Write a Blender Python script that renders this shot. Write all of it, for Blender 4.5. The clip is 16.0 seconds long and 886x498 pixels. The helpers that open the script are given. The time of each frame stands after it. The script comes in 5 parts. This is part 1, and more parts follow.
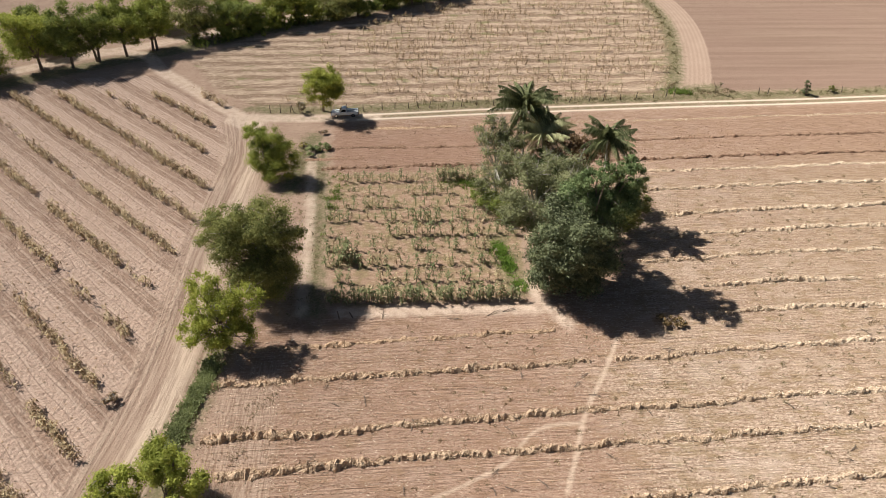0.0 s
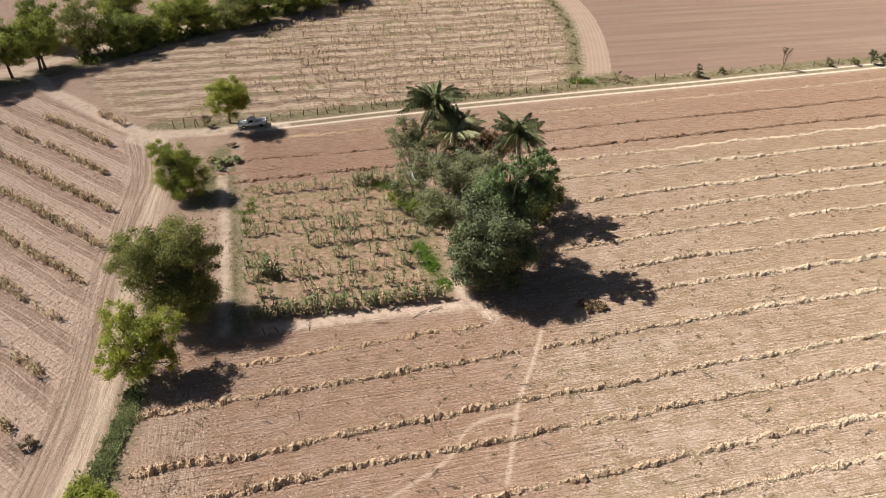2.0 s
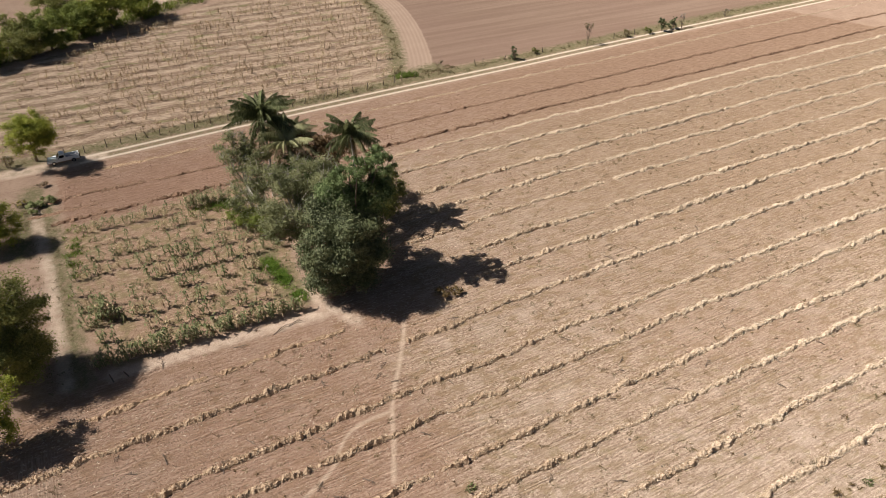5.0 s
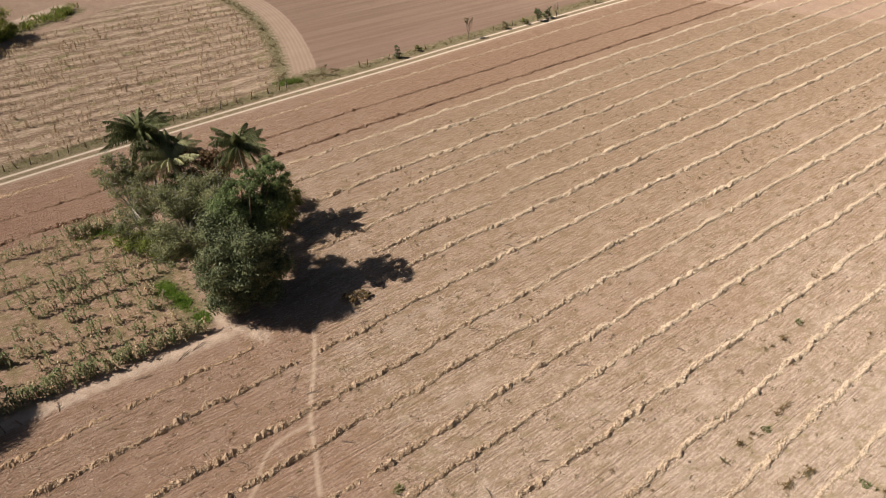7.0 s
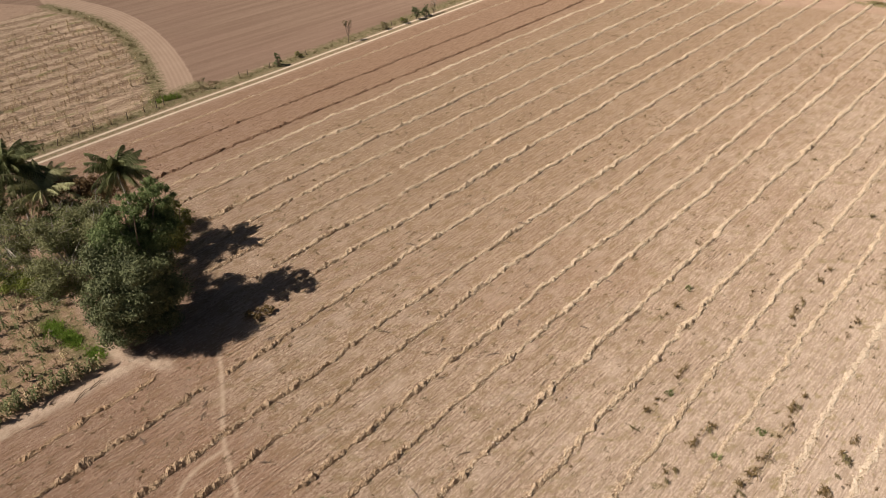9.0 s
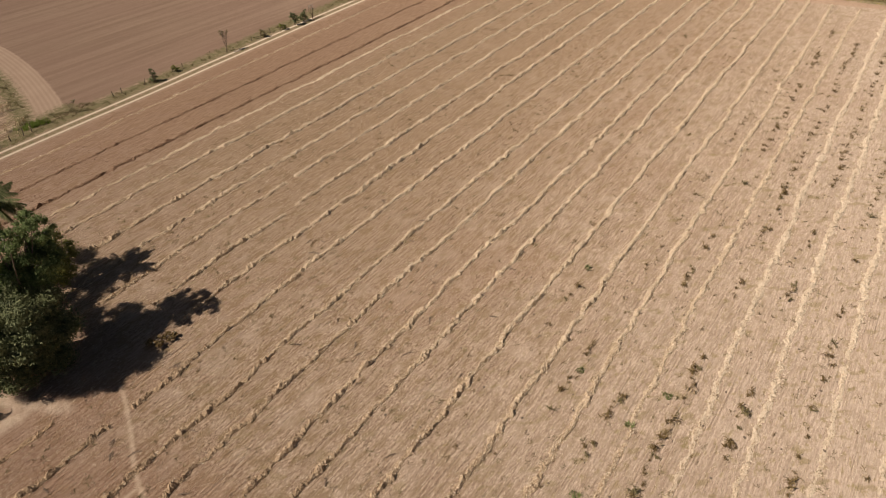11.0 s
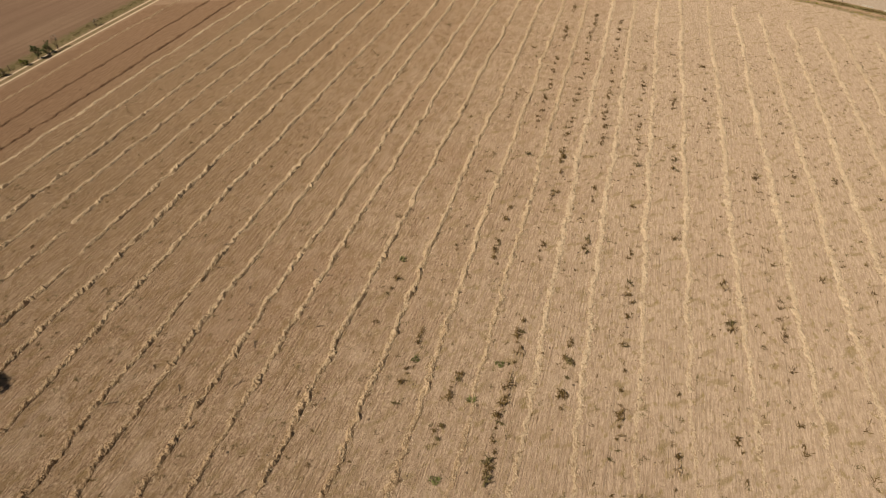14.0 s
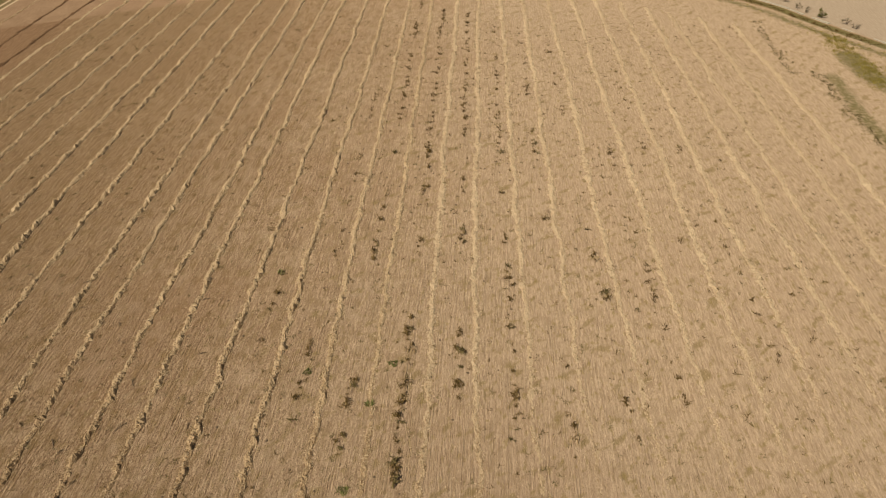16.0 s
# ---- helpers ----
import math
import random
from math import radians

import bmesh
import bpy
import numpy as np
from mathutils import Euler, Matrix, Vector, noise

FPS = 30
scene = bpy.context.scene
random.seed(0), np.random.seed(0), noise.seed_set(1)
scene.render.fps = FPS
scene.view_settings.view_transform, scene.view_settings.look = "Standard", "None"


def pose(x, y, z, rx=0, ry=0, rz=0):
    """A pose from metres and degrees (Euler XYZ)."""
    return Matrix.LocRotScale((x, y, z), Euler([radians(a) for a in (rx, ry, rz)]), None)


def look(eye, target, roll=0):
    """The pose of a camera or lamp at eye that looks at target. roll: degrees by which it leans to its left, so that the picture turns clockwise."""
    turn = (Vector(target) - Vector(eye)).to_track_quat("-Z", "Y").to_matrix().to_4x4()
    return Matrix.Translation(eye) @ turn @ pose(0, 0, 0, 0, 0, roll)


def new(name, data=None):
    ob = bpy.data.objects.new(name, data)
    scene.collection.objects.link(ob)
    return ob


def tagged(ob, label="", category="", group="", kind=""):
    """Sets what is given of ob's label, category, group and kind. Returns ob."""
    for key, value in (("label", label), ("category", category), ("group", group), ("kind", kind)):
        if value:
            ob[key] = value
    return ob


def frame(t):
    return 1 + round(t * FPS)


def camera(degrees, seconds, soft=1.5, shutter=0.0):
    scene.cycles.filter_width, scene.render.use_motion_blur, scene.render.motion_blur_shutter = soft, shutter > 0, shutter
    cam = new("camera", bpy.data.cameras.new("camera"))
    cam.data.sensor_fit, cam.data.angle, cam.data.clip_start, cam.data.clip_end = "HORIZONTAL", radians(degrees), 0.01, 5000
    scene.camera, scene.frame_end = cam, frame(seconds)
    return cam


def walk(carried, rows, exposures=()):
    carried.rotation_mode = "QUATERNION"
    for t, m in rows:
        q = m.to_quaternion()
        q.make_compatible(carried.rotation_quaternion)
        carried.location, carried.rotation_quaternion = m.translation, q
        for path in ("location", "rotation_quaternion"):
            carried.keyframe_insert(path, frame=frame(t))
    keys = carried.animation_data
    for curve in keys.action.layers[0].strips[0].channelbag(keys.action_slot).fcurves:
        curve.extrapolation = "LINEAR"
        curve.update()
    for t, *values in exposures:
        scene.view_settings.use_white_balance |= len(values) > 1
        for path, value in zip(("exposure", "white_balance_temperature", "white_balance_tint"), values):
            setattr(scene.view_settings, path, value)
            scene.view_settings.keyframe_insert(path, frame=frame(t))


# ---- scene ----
cam = camera(63.87, 16.0, soft=0.9)
# t, x, y, z, yaw, pitch, roll: a drone that hovers and turns to its right
PATH = [
    (0.0, -0.00, -0.00, 60.00, -0.00, -37.05, -0.14),
    (0.5, -0.00, 0.04, 60.15, -1.67, -37.11, -0.12),
    (1.0, 0.01, 0.08, 60.28, -3.49, -37.14, -0.11),
    (1.5, 0.04, 0.10, 60.41, -5.41, -37.18, -0.09),
    (2.0, 0.09, 0.10, 60.51, -7.86, -37.17, -0.03),
    (2.5, 0.13, 0.07, 60.57, -10.23, -37.17, -0.03),
    (3.0, 0.20, 0.04, 60.59, -12.75, -37.16, 0.03),
    (3.5, 0.30, 0.04, 60.57, -15.08, -37.17, 0.05),
    (4.0, 0.39, 0.04, 60.55, -17.63, -37.19, 0.07),
    (6.5, 0.71, 0.02, 60.55, -29.70, -37.32, 0.20),
    (7.0, 0.77, -0.01, 60.59, -32.15, -37.32, 0.23),
    (7.5, 0.84, -0.05, 60.63, -34.44, -37.35, 0.26),
    (8.0, 0.95, -0.12, 60.68, -36.96, -37.36, 0.27),
    (8.5, 1.07, -0.19, 60.70, -39.27, -37.36, 0.39),
    (9.0, 1.17, -0.25, 60.73, -41.79, -37.38, 0.38),
    (11.5, 0.96, -0.15, 60.84, -54.65, -37.37, 0.15),
    (12.0, 0.95, -0.07, 60.81, -57.98, -37.32, 0.02),
    (12.5, 0.95, 0.02, 60.75, -61.08, -37.28, -0.06),
    (13.0, 0.97, 0.07, 60.68, -64.34, -37.23, -0.12),
    (13.5, 0.97, 0.09, 60.60, -67.36, -37.19, -0.17),
    (14.0, 0.95, 0.10, 60.51, -70.63, -37.16, -0.18),
    (14.5, 0.93, 0.10, 60.44, -73.77, -37.13, -0.18),
    (15.0, 0.92, 0.10, 60.38, -77.19, -37.11, -0.22),
    (15.5, 0.93, 0.12, 60.34, -80.07, -37.07, -0.22),
    (16.0, 0.97, 0.13, 60.31, -82.86, -37.04, -0.25),
]
walk(cam, [(t, pose(x, y, z, 0, 0, yaw) @ pose(0, 0, 0, 90 + pitch) @ pose(0, 0, 0, 0, 0, -roll)) for t, x, y, z, yaw, pitch, roll in PATH],
     exposures=[(0.0, 0.93, 6200, 10), (3.5, 0.73, 6250, 11), (7.0, 0.41, 6570, 13), (9.0, 0.24, 6850, 14), (12.5, -0.2, 7550, 14), (16.0, -0.52, 8800, 8)])

# ---- world and sun ----
SUN_EL, SUN_AZ = 48.0, 296.7   # degrees; azimuth clockwise from +y
world = bpy.data.worlds.new("sky")
scene.world = world
world.use_nodes = True
wn = world.node_tree
sky = wn.nodes.new("ShaderNodeTexSky")
sky.sky_type, sky.sun_disc = "NISHITA", False
sky.sun_elevation, sky.sun_rotation = radians(SUN_EL), radians(SUN_AZ)
sky.altitude, sky.dust_density = 100.0, 1.5
bg = wn.nodes["Background"]
bg.inputs["Strength"].default_value = 0.025
wn.links.new(sky.outputs["Color"], bg.inputs["Color"])
sun_data = bpy.data.lights.new("sun", "SUN")
sun_data.energy, sun_data.angle, sun_data.color = 5.0, radians(0.55), (1.0, 0.95, 0.87)
sun = new("sun", sun_data)
ca, sa, ce, se = math.cos(radians(SUN_AZ)), math.sin(radians(SUN_AZ)), math.cos(radians(SUN_EL)), math.sin(radians(SUN_EL))
sun.matrix_world = look((sa * ce * 300, ca * ce * 300, se * 300), (0, 0, 0))
SHADE = (-sa * ce / se, -ca * ce / se)   # how far a shadow falls for each metre of height

# ---- small tools ----
def fast_mesh(name, verts, faces, mats=(), index=None, smooth=False):
    """A mesh from arrays; faces is an (n, 3) or (n, 4) array."""
    verts, faces = np.asarray(verts, np.float32), np.asarray(faces, np.int32)
    me = bpy.data.meshes.new(name)
    k = faces.shape[1]
    me.vertices.add(len(verts)), me.loops.add(faces.size), me.polygons.add(len(faces))
    me.vertices.foreach_set("co", verts.ravel())
    me.loops.foreach_set("vertex_index", faces.ravel())
    me.polygons.foreach_set("loop_start", np.arange(0, faces.size, k, dtype=np.int32))
    me.polygons.foreach_set("use_smooth", np.full(len(faces), smooth))
    for m in mats:
        me.materials.append(m)
    if index is not None:
        me.polygons.foreach_set("material_index", np.asarray(index, np.int32))
    me.update(calc_edges=True)
    me.validate()
    return me


def child(ob, parent, label=""):
    ob.parent = parent
    return tagged(ob, label=label)


def part(name, bm, mat, parent, label=""):
    me = bpy.data.meshes.new(name)
    bm.to_mesh(me)
    bm.free()
    me.materials.append(mat)
    return child(new(name, me), parent, label)


class Soup:
    """Gathers vertices and quads (triangles as quads are not used) into one mesh."""
    def __init__(self):
        self.v, self.f, self.m, self.n = [], [], [], 0

    def add(self, verts, faces, mat=0):
        verts, faces = np.asarray(verts, float).reshape(-1, 3), np.asarray(faces, int)
        self.v.append(verts), self.f.append(faces + self.n), self.m.append(np.full(len(faces), mat))
        self.n += len(verts)

    def mesh(self, name, mats, smooth=False):
        return fast_mesh(name, np.concatenate(self.v), np.concatenate(self.f), mats, np.concatenate(self.m), smooth)


def tube(path, radii, sides=7):
    """Vertices and quads of a tapered tube along a path."""
    path = np.asarray(path, float)
    rings = []
    for i, p in enumerate(path):
        d = path[min(i + 1, len(path) - 1)] - path[max(i - 1, 0)]
        d = d / (np.linalg.norm(d) + 1e-9)
        a = np.cross(d, (0.3, 1, 0.2) if abs(d[1]) < 0.9 else (1, 0, 0.2))
        a /= np.linalg.norm(a)
        b = np.cross(d, a)
        th = np.linspace(0, 2 * np.pi, sides, endpoint=False)
        rings.append(p + radii[i] * (np.cos(th)[:, None] * a + np.sin(th)[:, None] * b))
    v = np.concatenate(rings)
    f = [(i * sides + j, i * sides + (j + 1) % sides, (i + 1) * sides + (j + 1) % sides, (i + 1) * sides + j)
         for i in range(len(path) - 1) for j in range(sides)]
    return v, np.array(f)


def smooth_noise(x, seed, octaves=2):
    """Smooth 1-D noise in -1..1 for an array."""
    r = np.random.RandomState(seed)
    out, amp = np.zeros_like(np.asarray(x, float)), 1.0
    for o in range(octaves):
        t = r.uniform(-1, 1, 4096)
        q = np.asarray(x, float) * 2 ** o + 1000
        i = np.floor(q).astype(int)
        w = q - i
        w = w * w * (3 - 2 * w)
        out += amp * (t[i % 4096] * (1 - w) + t[(i + 1) % 4096] * w)
        amp *= 0.5
    return out


# ---- materials ----
class Nodes:
    def __init__(self, name):
        self.mat = bpy.data.materials.new(name)
        self.mat.use_nodes = True
        self.t = self.mat.node_tree
        self.bsdf = self.t.nodes["Principled BSDF"]
        self.out = self.t.nodes["Material Output"]
        self.pos = self.t.nodes.new("ShaderNodeNewGeometry").outputs["Position"]

    def put(self, sock, value):
        if isinstance(value, bpy.types.NodeSocket):
            self.t.links.new(value, sock)
        elif sock.type == "RGBA" and not isinstance(value, (int, float)):
            sock.default_value = (*value[:3], 1)
        else:
            sock.default_value = value

    def m(self, op, a, b=0.0, c=0.0, clamp=False):
        n = self.t.nodes.new("ShaderNodeMath")
        n.operation, n.use_clamp = op, clamp
        for s, v in zip(n.inputs, (a, b, c)):
            self.put(s, v)
        return n.outputs[0]

    def mapped(self, turn=0.0, scale=(1, 1, 1), vec=None):
        n = self.t.nodes.new("ShaderNodeMapping")
        n.vector_type = "POINT"
        n.inputs["Rotation"].default_value = (0, 0, radians(turn))
        first = self.t.nodes.new("ShaderNodeMapping")
        first.inputs["Rotation"].default_value = (0, 0, radians(turn))
        self.put(first.inputs[0], vec or self.pos)
        n.inputs["Rotation"].default_value = (0, 0, 0)
        n.inputs["Scale"].default_value = scale
        self.put(n.inputs[0], first.outputs[0])
        return n.outputs[0]

    def noise(self, scale, detail=3.0, vec=None, rough=0.55, colour=False):
        n = self.t.nodes.new("ShaderNodeTexNoise")
        self.put(n.inputs["Vector"], vec or self.pos)
        n.inputs["Scale"].default_value, n.inputs["Detail"].default_value, n.inputs["Roughness"].default_value = scale, detail, rough
        return n.outputs["Color" if colour else 0]

    def axis(self, vec, i):
        n = self.t.nodes.new("ShaderNodeSeparateXYZ")
        self.put(n.inputs[0], vec)
        return n.outputs[i]

    def attr(self, name):
        n = self.t.nodes.new("ShaderNodeAttribute")
        n.attribute_name = name
        return n.outputs["Fac"]

    def step(self, x, lo, hi, a=0.0, b=1.0):
        n = self.t.nodes.new("ShaderNodeMapRange")
        n.interpolation_type = "SMOOTHSTEP"
        for s, v in zip(n.inputs, (x, lo, hi, a, b)):
            self.put(s, v)
        return n.outputs[0]

    def mix(self, f, a, b, blend="MIX"):
        n = self.t.nodes.new("ShaderNodeMix")
        n.data_type, n.blend_type = "RGBA", blend
        for s, v in zip((n.inputs[0], n.inputs[6], n.inputs[7]), (f, a, b)):
            self.put(s, v)
        return n.outputs[2]

    def bump(self, height, strength=0.5, distance=0.1):
        n = self.t.nodes.new("ShaderNodeBump")
        n.inputs["Strength"].default_value, n.inputs["Distance"].default_value = strength, distance
        self.put(n.inputs["Height"], height)
        self.t.links.new(n.outputs[0], self.bsdf.inputs["Normal"])

    def island(self):
        return self.t.nodes.new("ShaderNodeNewGeometry").outputs["Random Per Island"]

    def finish(self, colour, rough=0.9, metal=0.0, spec=0.2):
        self.put(self.bsdf.inputs["Base Color"], colour)
        self.put(self.bsdf.inputs["Roughness"], rough)
        self.put(self.bsdf.inputs["Metallic"], metal)
        self.bsdf.inputs["Specular IOR Level"].default_value = spec
        return self.mat


def simple(name, colour, rough=0.85, metal=0.0, vary=0.25, scale=3.0, spec=0.25):
    n = Nodes(name)
    k = n.noise(scale, 4)
    dark = tuple(c * (1 - vary) for c in colour)
    light = tuple(min(1, c * (1 + vary)) for c in colour)
    return n.finish(n.mix(k, dark, light), rough, metal, spec)


def foliage(name, dark, light, tip, through_light=0.38, clump=0.6, gloss=0.15):
    """Leaves: tone by leaf and by clump, thin enough for some light to pass."""
    n = Nodes(name)
    k = n.step(n.noise(clump, 2), 0.32, 0.68)
    col = n.mix(k, dark, light)
    col = n.mix(n.m("MULTIPLY", n.m("POWER", n.island(), 2.0), 0.6), col, tip)
    n.finish(col, 0.75 - 0.5 * gloss, 0.0, gloss)
    tr = n.t.nodes.new("ShaderNodeBsdfTranslucent")
    n.put(tr.inputs["Color"], col)
    mx = n.t.nodes.new("ShaderNodeMixShader")
    mx.inputs[0].default_value = through_light
    n.t.links.new(n.bsdf.outputs[0], mx.inputs[1])
    n.t.links.new(tr.outputs[0], mx.inputs[2])
    n.t.links.new(mx.outputs[0], n.out.inputs["Surface"])
    return n.mat


ROAD_TURN = math.degrees(math.atan(0.069))     # the windrows and the road run along this line


def ground_material():
    n = Nodes("field soil")
    uv = n.mapped(-ROAD_TURN)                      # x along the windrows, y across
    v = n.axis(uv, 1)
    rag = n.m("SUBTRACT", n.noise(0.9, 4), 0.5)    # ragged borders
    rag2 = n.m("SUBTRACT", n.noise(3.0, 3), 0.5)

    def zone(name, soft=0.5, wild=2.0):
        d = n.m("ADD", n.attr(name), n.m("ADD", n.m("MULTIPLY", rag, wild), n.m("MULTIPLY", rag2, wild * 0.4)))
        return n.step(d, -soft, soft)

    big, mid = n.noise(0.035, 3), n.noise(0.25, 4)
    fine = n.noise(5.0, 4, rough=0.7)
    grain = n.noise(22.0, 3, rough=0.7)
    # bare soil
    soil = n.mix(n.step(mid, 0.3, 0.7), (0.30, 0.195, 0.135), (0.40, 0.275, 0.195))
    soil = n.mix(n.step(fine, 0.35, 0.7), soil, (0.43, 0.30, 0.215))
    lumpy = n.noise(1.0, 5, n.mapped(-2.0, (1.0, 2.2, 1)), 0.68)
    soil = n.mix(n.m("MULTIPLY", n.step(lumpy, 0.54, 0.64), 0.45), soil, (0.22, 0.145, 0.10))
    soil = n.mix(n.m("MULTIPLY", n.step(lumpy, 0.45, 0.36), 0.45), soil, (0.52, 0.39, 0.29))
    # stubble with straw combed along the rows
    streak = n.noise(1.0, 5, n.mapped(-ROAD_TURN, (0.5, 3.6, 1)), 0.7)
    streak2 = n.noise(1.0, 4, n.mapped(-ROAD_TURN, (0.8, 7.0, 1)), 0.7)
    lines = n.noise(1.0, 3, n.mapped(-ROAD_TURN, (0.05, 2.6, 1)), 0.75)     # drill lines, long and straight
    drill = n.step(lines, 0.36, 0.64, -1.0, 1.0)
    straw = n.mix(n.step(streak, 0.34, 0.66), (0.265, 0.172, 0.115), (0.50, 0.368, 0.265))
    straw = n.mix(n.m("MULTIPLY", n.step(streak2, 0.50, 0.66), 0.55), straw, (0.62, 0.48, 0.36))
    patchy = n.step(n.noise(0.5, 3, n.mapped(-ROAD_TURN, (0.15, 1.6, 1))), 0.35, 0.65)
    straw = n.mix(n.m("MULTIPLY", n.m("MULTIPLY", n.step(drill, 0.1, 0.9), patchy), 0.55), straw, (0.20, 0.125, 0.08))
    speck = n.noise(1.0, 3, n.mapped(-ROAD_TURN, (2.8, 4.6, 1)), 0.7)
    straw = n.mix(n.m("MULTIPLY", n.step(speck, 0.54, 0.62), 0.8), straw, (0.16, 0.10, 0.06))
    straw = n.mix(n.m("MULTIPLY", n.step(speck, 0.45, 0.36), 0.7), straw, (0.68, 0.545, 0.41))
    straw = n.mix(n.m("MULTIPLY", n.step(n.noise(0.55, 5, n.mapped(-ROAD_TURN, (0.7, 1.4, 1)), 0.62), 0.49, 0.61), 0.72), straw, (0.265, 0.18, 0.10))
    straw = n.mix(n.m("MULTIPLY", n.step(n.noise(0.22, 4), 0.50, 0.68), 0.40), straw, (0.53, 0.41, 0.32))
    straw = n.mix(n.m("MULTIPLY", n.step(big, 0.45, 0.7), 0.35), straw, (0.36, 0.235, 0.165))
    # paler straw to the south, with some antisolar brightness put into its colour
    south = n.step(n.m("ADD", v, n.m("MULTIPLY", n.m("SUBTRACT", big, 0.5), 40.0)), 45.0, -15.0)
    straw = n.mix(n.m("MULTIPLY", south, 0.6), straw, n.mix(n.step(streak, 0.3, 0.7), (0.44, 0.34, 0.265), (0.65, 0.53, 0.435)))
    smudge = n.m("MULTIPLY", n.step(n.noise(0.42, 3, n.mapped(40.0, (0.8, 1.6, 1)), 0.55), 0.57, 0.68), n.step(v, 40.0, 5.0, 0.55, 1.0))
    straw = n.mix(n.m("MULTIPLY", smudge, 0.6), straw, (0.26, 0.20, 0.095))
    straw = n.mix(n.m("MULTIPLY", n.m("MULTIPLY", n.step(n.noise(1.1, 4, n.mapped(-ROAD_TURN, (0.8, 1.3, 1)), 0.6), 0.55, 0.66), n.m("ADD", 0.25, n.m("MULTIPLY", south, 0.55))), 0.8), straw, (0.29, 0.225, 0.10))
    # browner soil north-east, with the dimness away from the antisolar point painted in
    browner_dim = n.m("MULTIPLY", n.step(n.m("ADD", v, n.m("MULTIPLY", big, 24.0)), 42.0, 85.0), n.step(n.axis(n.pos, 0), 30.0, 75.0))
    straw = n.mix(n.m("MULTIPLY", browner_dim, 0.72), straw, n.mix(n.step(streak, 0.3, 0.7), (0.23, 0.15, 0.092), (0.38, 0.265, 0.17)))
    # the ploughed strip beside the road has lost most of its straw
    red = n.m("MULTIPLY", n.step(n.m("ADD", v, n.m("MULTIPLY", rag, 3.0)), 90.0, 108.0), 0.5)
    earth = n.mix(n.step(streak, 0.3, 0.75), (0.245, 0.135, 0.088), (0.37, 0.225, 0.155))
    straw = n.mix(red, straw, earth)
    straw = n.mix(n.m("MULTIPLY", n.step(n.attr("plot_near"), -6.0, 4.0), n.m("ADD", 0.35, n.m("MULTIPLY", mid, 0.4))), straw, earth)
    col = n.mix(zone("main_field"), soil, straw)
    # the other maize field: a smooth brown band and a trodden pale band between its rows
    across = n.axis(n.mapped(42.0), 1)
    wob = n.m("MULTIPLY", n.m("SUBTRACT", n.noise(0.25, 3), 0.5), 1.1)
    ph = n.m("FRACT", n.m("DIVIDE", n.m("ADD", n.m("SUBTRACT", across, 8.1), wob), 6.26))
    pale = n.mix(n.step(fine, 0.3, 0.7), (0.39, 0.27, 0.20), (0.54, 0.39, 0.295))
    dents = n.noise(1.6, 2)
    # the dents' shade is put into the soil colour as well
    pale = n.mix(n.m("MULTIPLY", n.step(dents, 0.56, 0.66), 0.45), pale, (0.22, 0.14, 0.10))
    brown = n.mix(n.step(mid, 0.3, 0.7), (0.275, 0.178, 0.126), (0.36, 0.245, 0.175))
    band = n.m("MULTIPLY", n.step(ph, 0.54, 0.60), n.step(ph, 0.97, 1.0, 1.0, 0.0))
    left = n.mix(band, pale, brown)
    line = n.m("MULTIPLY", n.step(ph, 0.50, 0.53), n.step(ph, 0.55, 0.58, 1.0, 0.0))
    left = n.mix(n.m("MULTIPLY", line, n.m("MULTIPLY", n.step(n.noise(0.4, 3), 0.35, 0.6), 0.5)), left, (0.52, 0.385, 0.29))
    left = n.mix(n.m("MULTIPLY", n.step(n.noise(2.2, 4, n.mapped(20.0, (1.0, 2.2, 1))), 0.55, 0.68), 0.4), left, (0.22, 0.14, 0.10))
    left = n.mix(n.m("MULTIPLY", n.step(n.noise(2.6, 3), 0.44, 0.32), 0.45), left, (0.55, 0.42, 0.32))
    lstreak = n.noise(1.0, 4, n.mapped(42.0, (0.35, 4.5, 1)), 0.6)
    left = n.mix(n.m("MULTIPLY", n.step(lstreak, 0.48, 0.66), 0.45), left, (0.60, 0.46, 0.355))
    # furrows are flat colour: pale crests beside a painted line of dark shade
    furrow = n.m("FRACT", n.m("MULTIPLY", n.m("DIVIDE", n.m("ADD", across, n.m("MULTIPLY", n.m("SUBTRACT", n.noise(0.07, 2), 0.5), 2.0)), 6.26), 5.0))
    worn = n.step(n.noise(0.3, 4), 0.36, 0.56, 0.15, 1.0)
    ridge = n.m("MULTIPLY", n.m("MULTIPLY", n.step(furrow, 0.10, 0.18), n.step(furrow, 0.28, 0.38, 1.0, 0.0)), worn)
    groove_shade = n.m("MULTIPLY", n.m("MULTIPLY", n.step(furrow, 0.0, 0.04), n.step(furrow, 0.08, 0.14, 1.0, 0.0)), worn)
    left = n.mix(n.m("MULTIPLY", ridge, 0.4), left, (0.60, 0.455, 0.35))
    left = n.mix(n.m("MULTIPLY", groove_shade, 0.6), left, (0.22, 0.14, 0.10))
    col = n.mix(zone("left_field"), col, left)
    # the field beyond the road: straw bands and dry weeds
    uw = n.m("ADD", n.axis(n.mapped(-1.5), 1), n.m("MULTIPLY", n.m("SUBTRACT", n.noise(0.12, 4), 0.5), 5.0))
    bands = n.m("MULTIPLY", n.m("SINE", n.m("MULTIPLY", uw, 2 * math.pi / 4.1)), n.step(n.noise(0.07, 3), 0.3, 0.6, 0.05, 0.42))
    us = n.noise(1.0, 6, n.mapped(-2.0, (0.22, 1.3, 1)), 0.75)
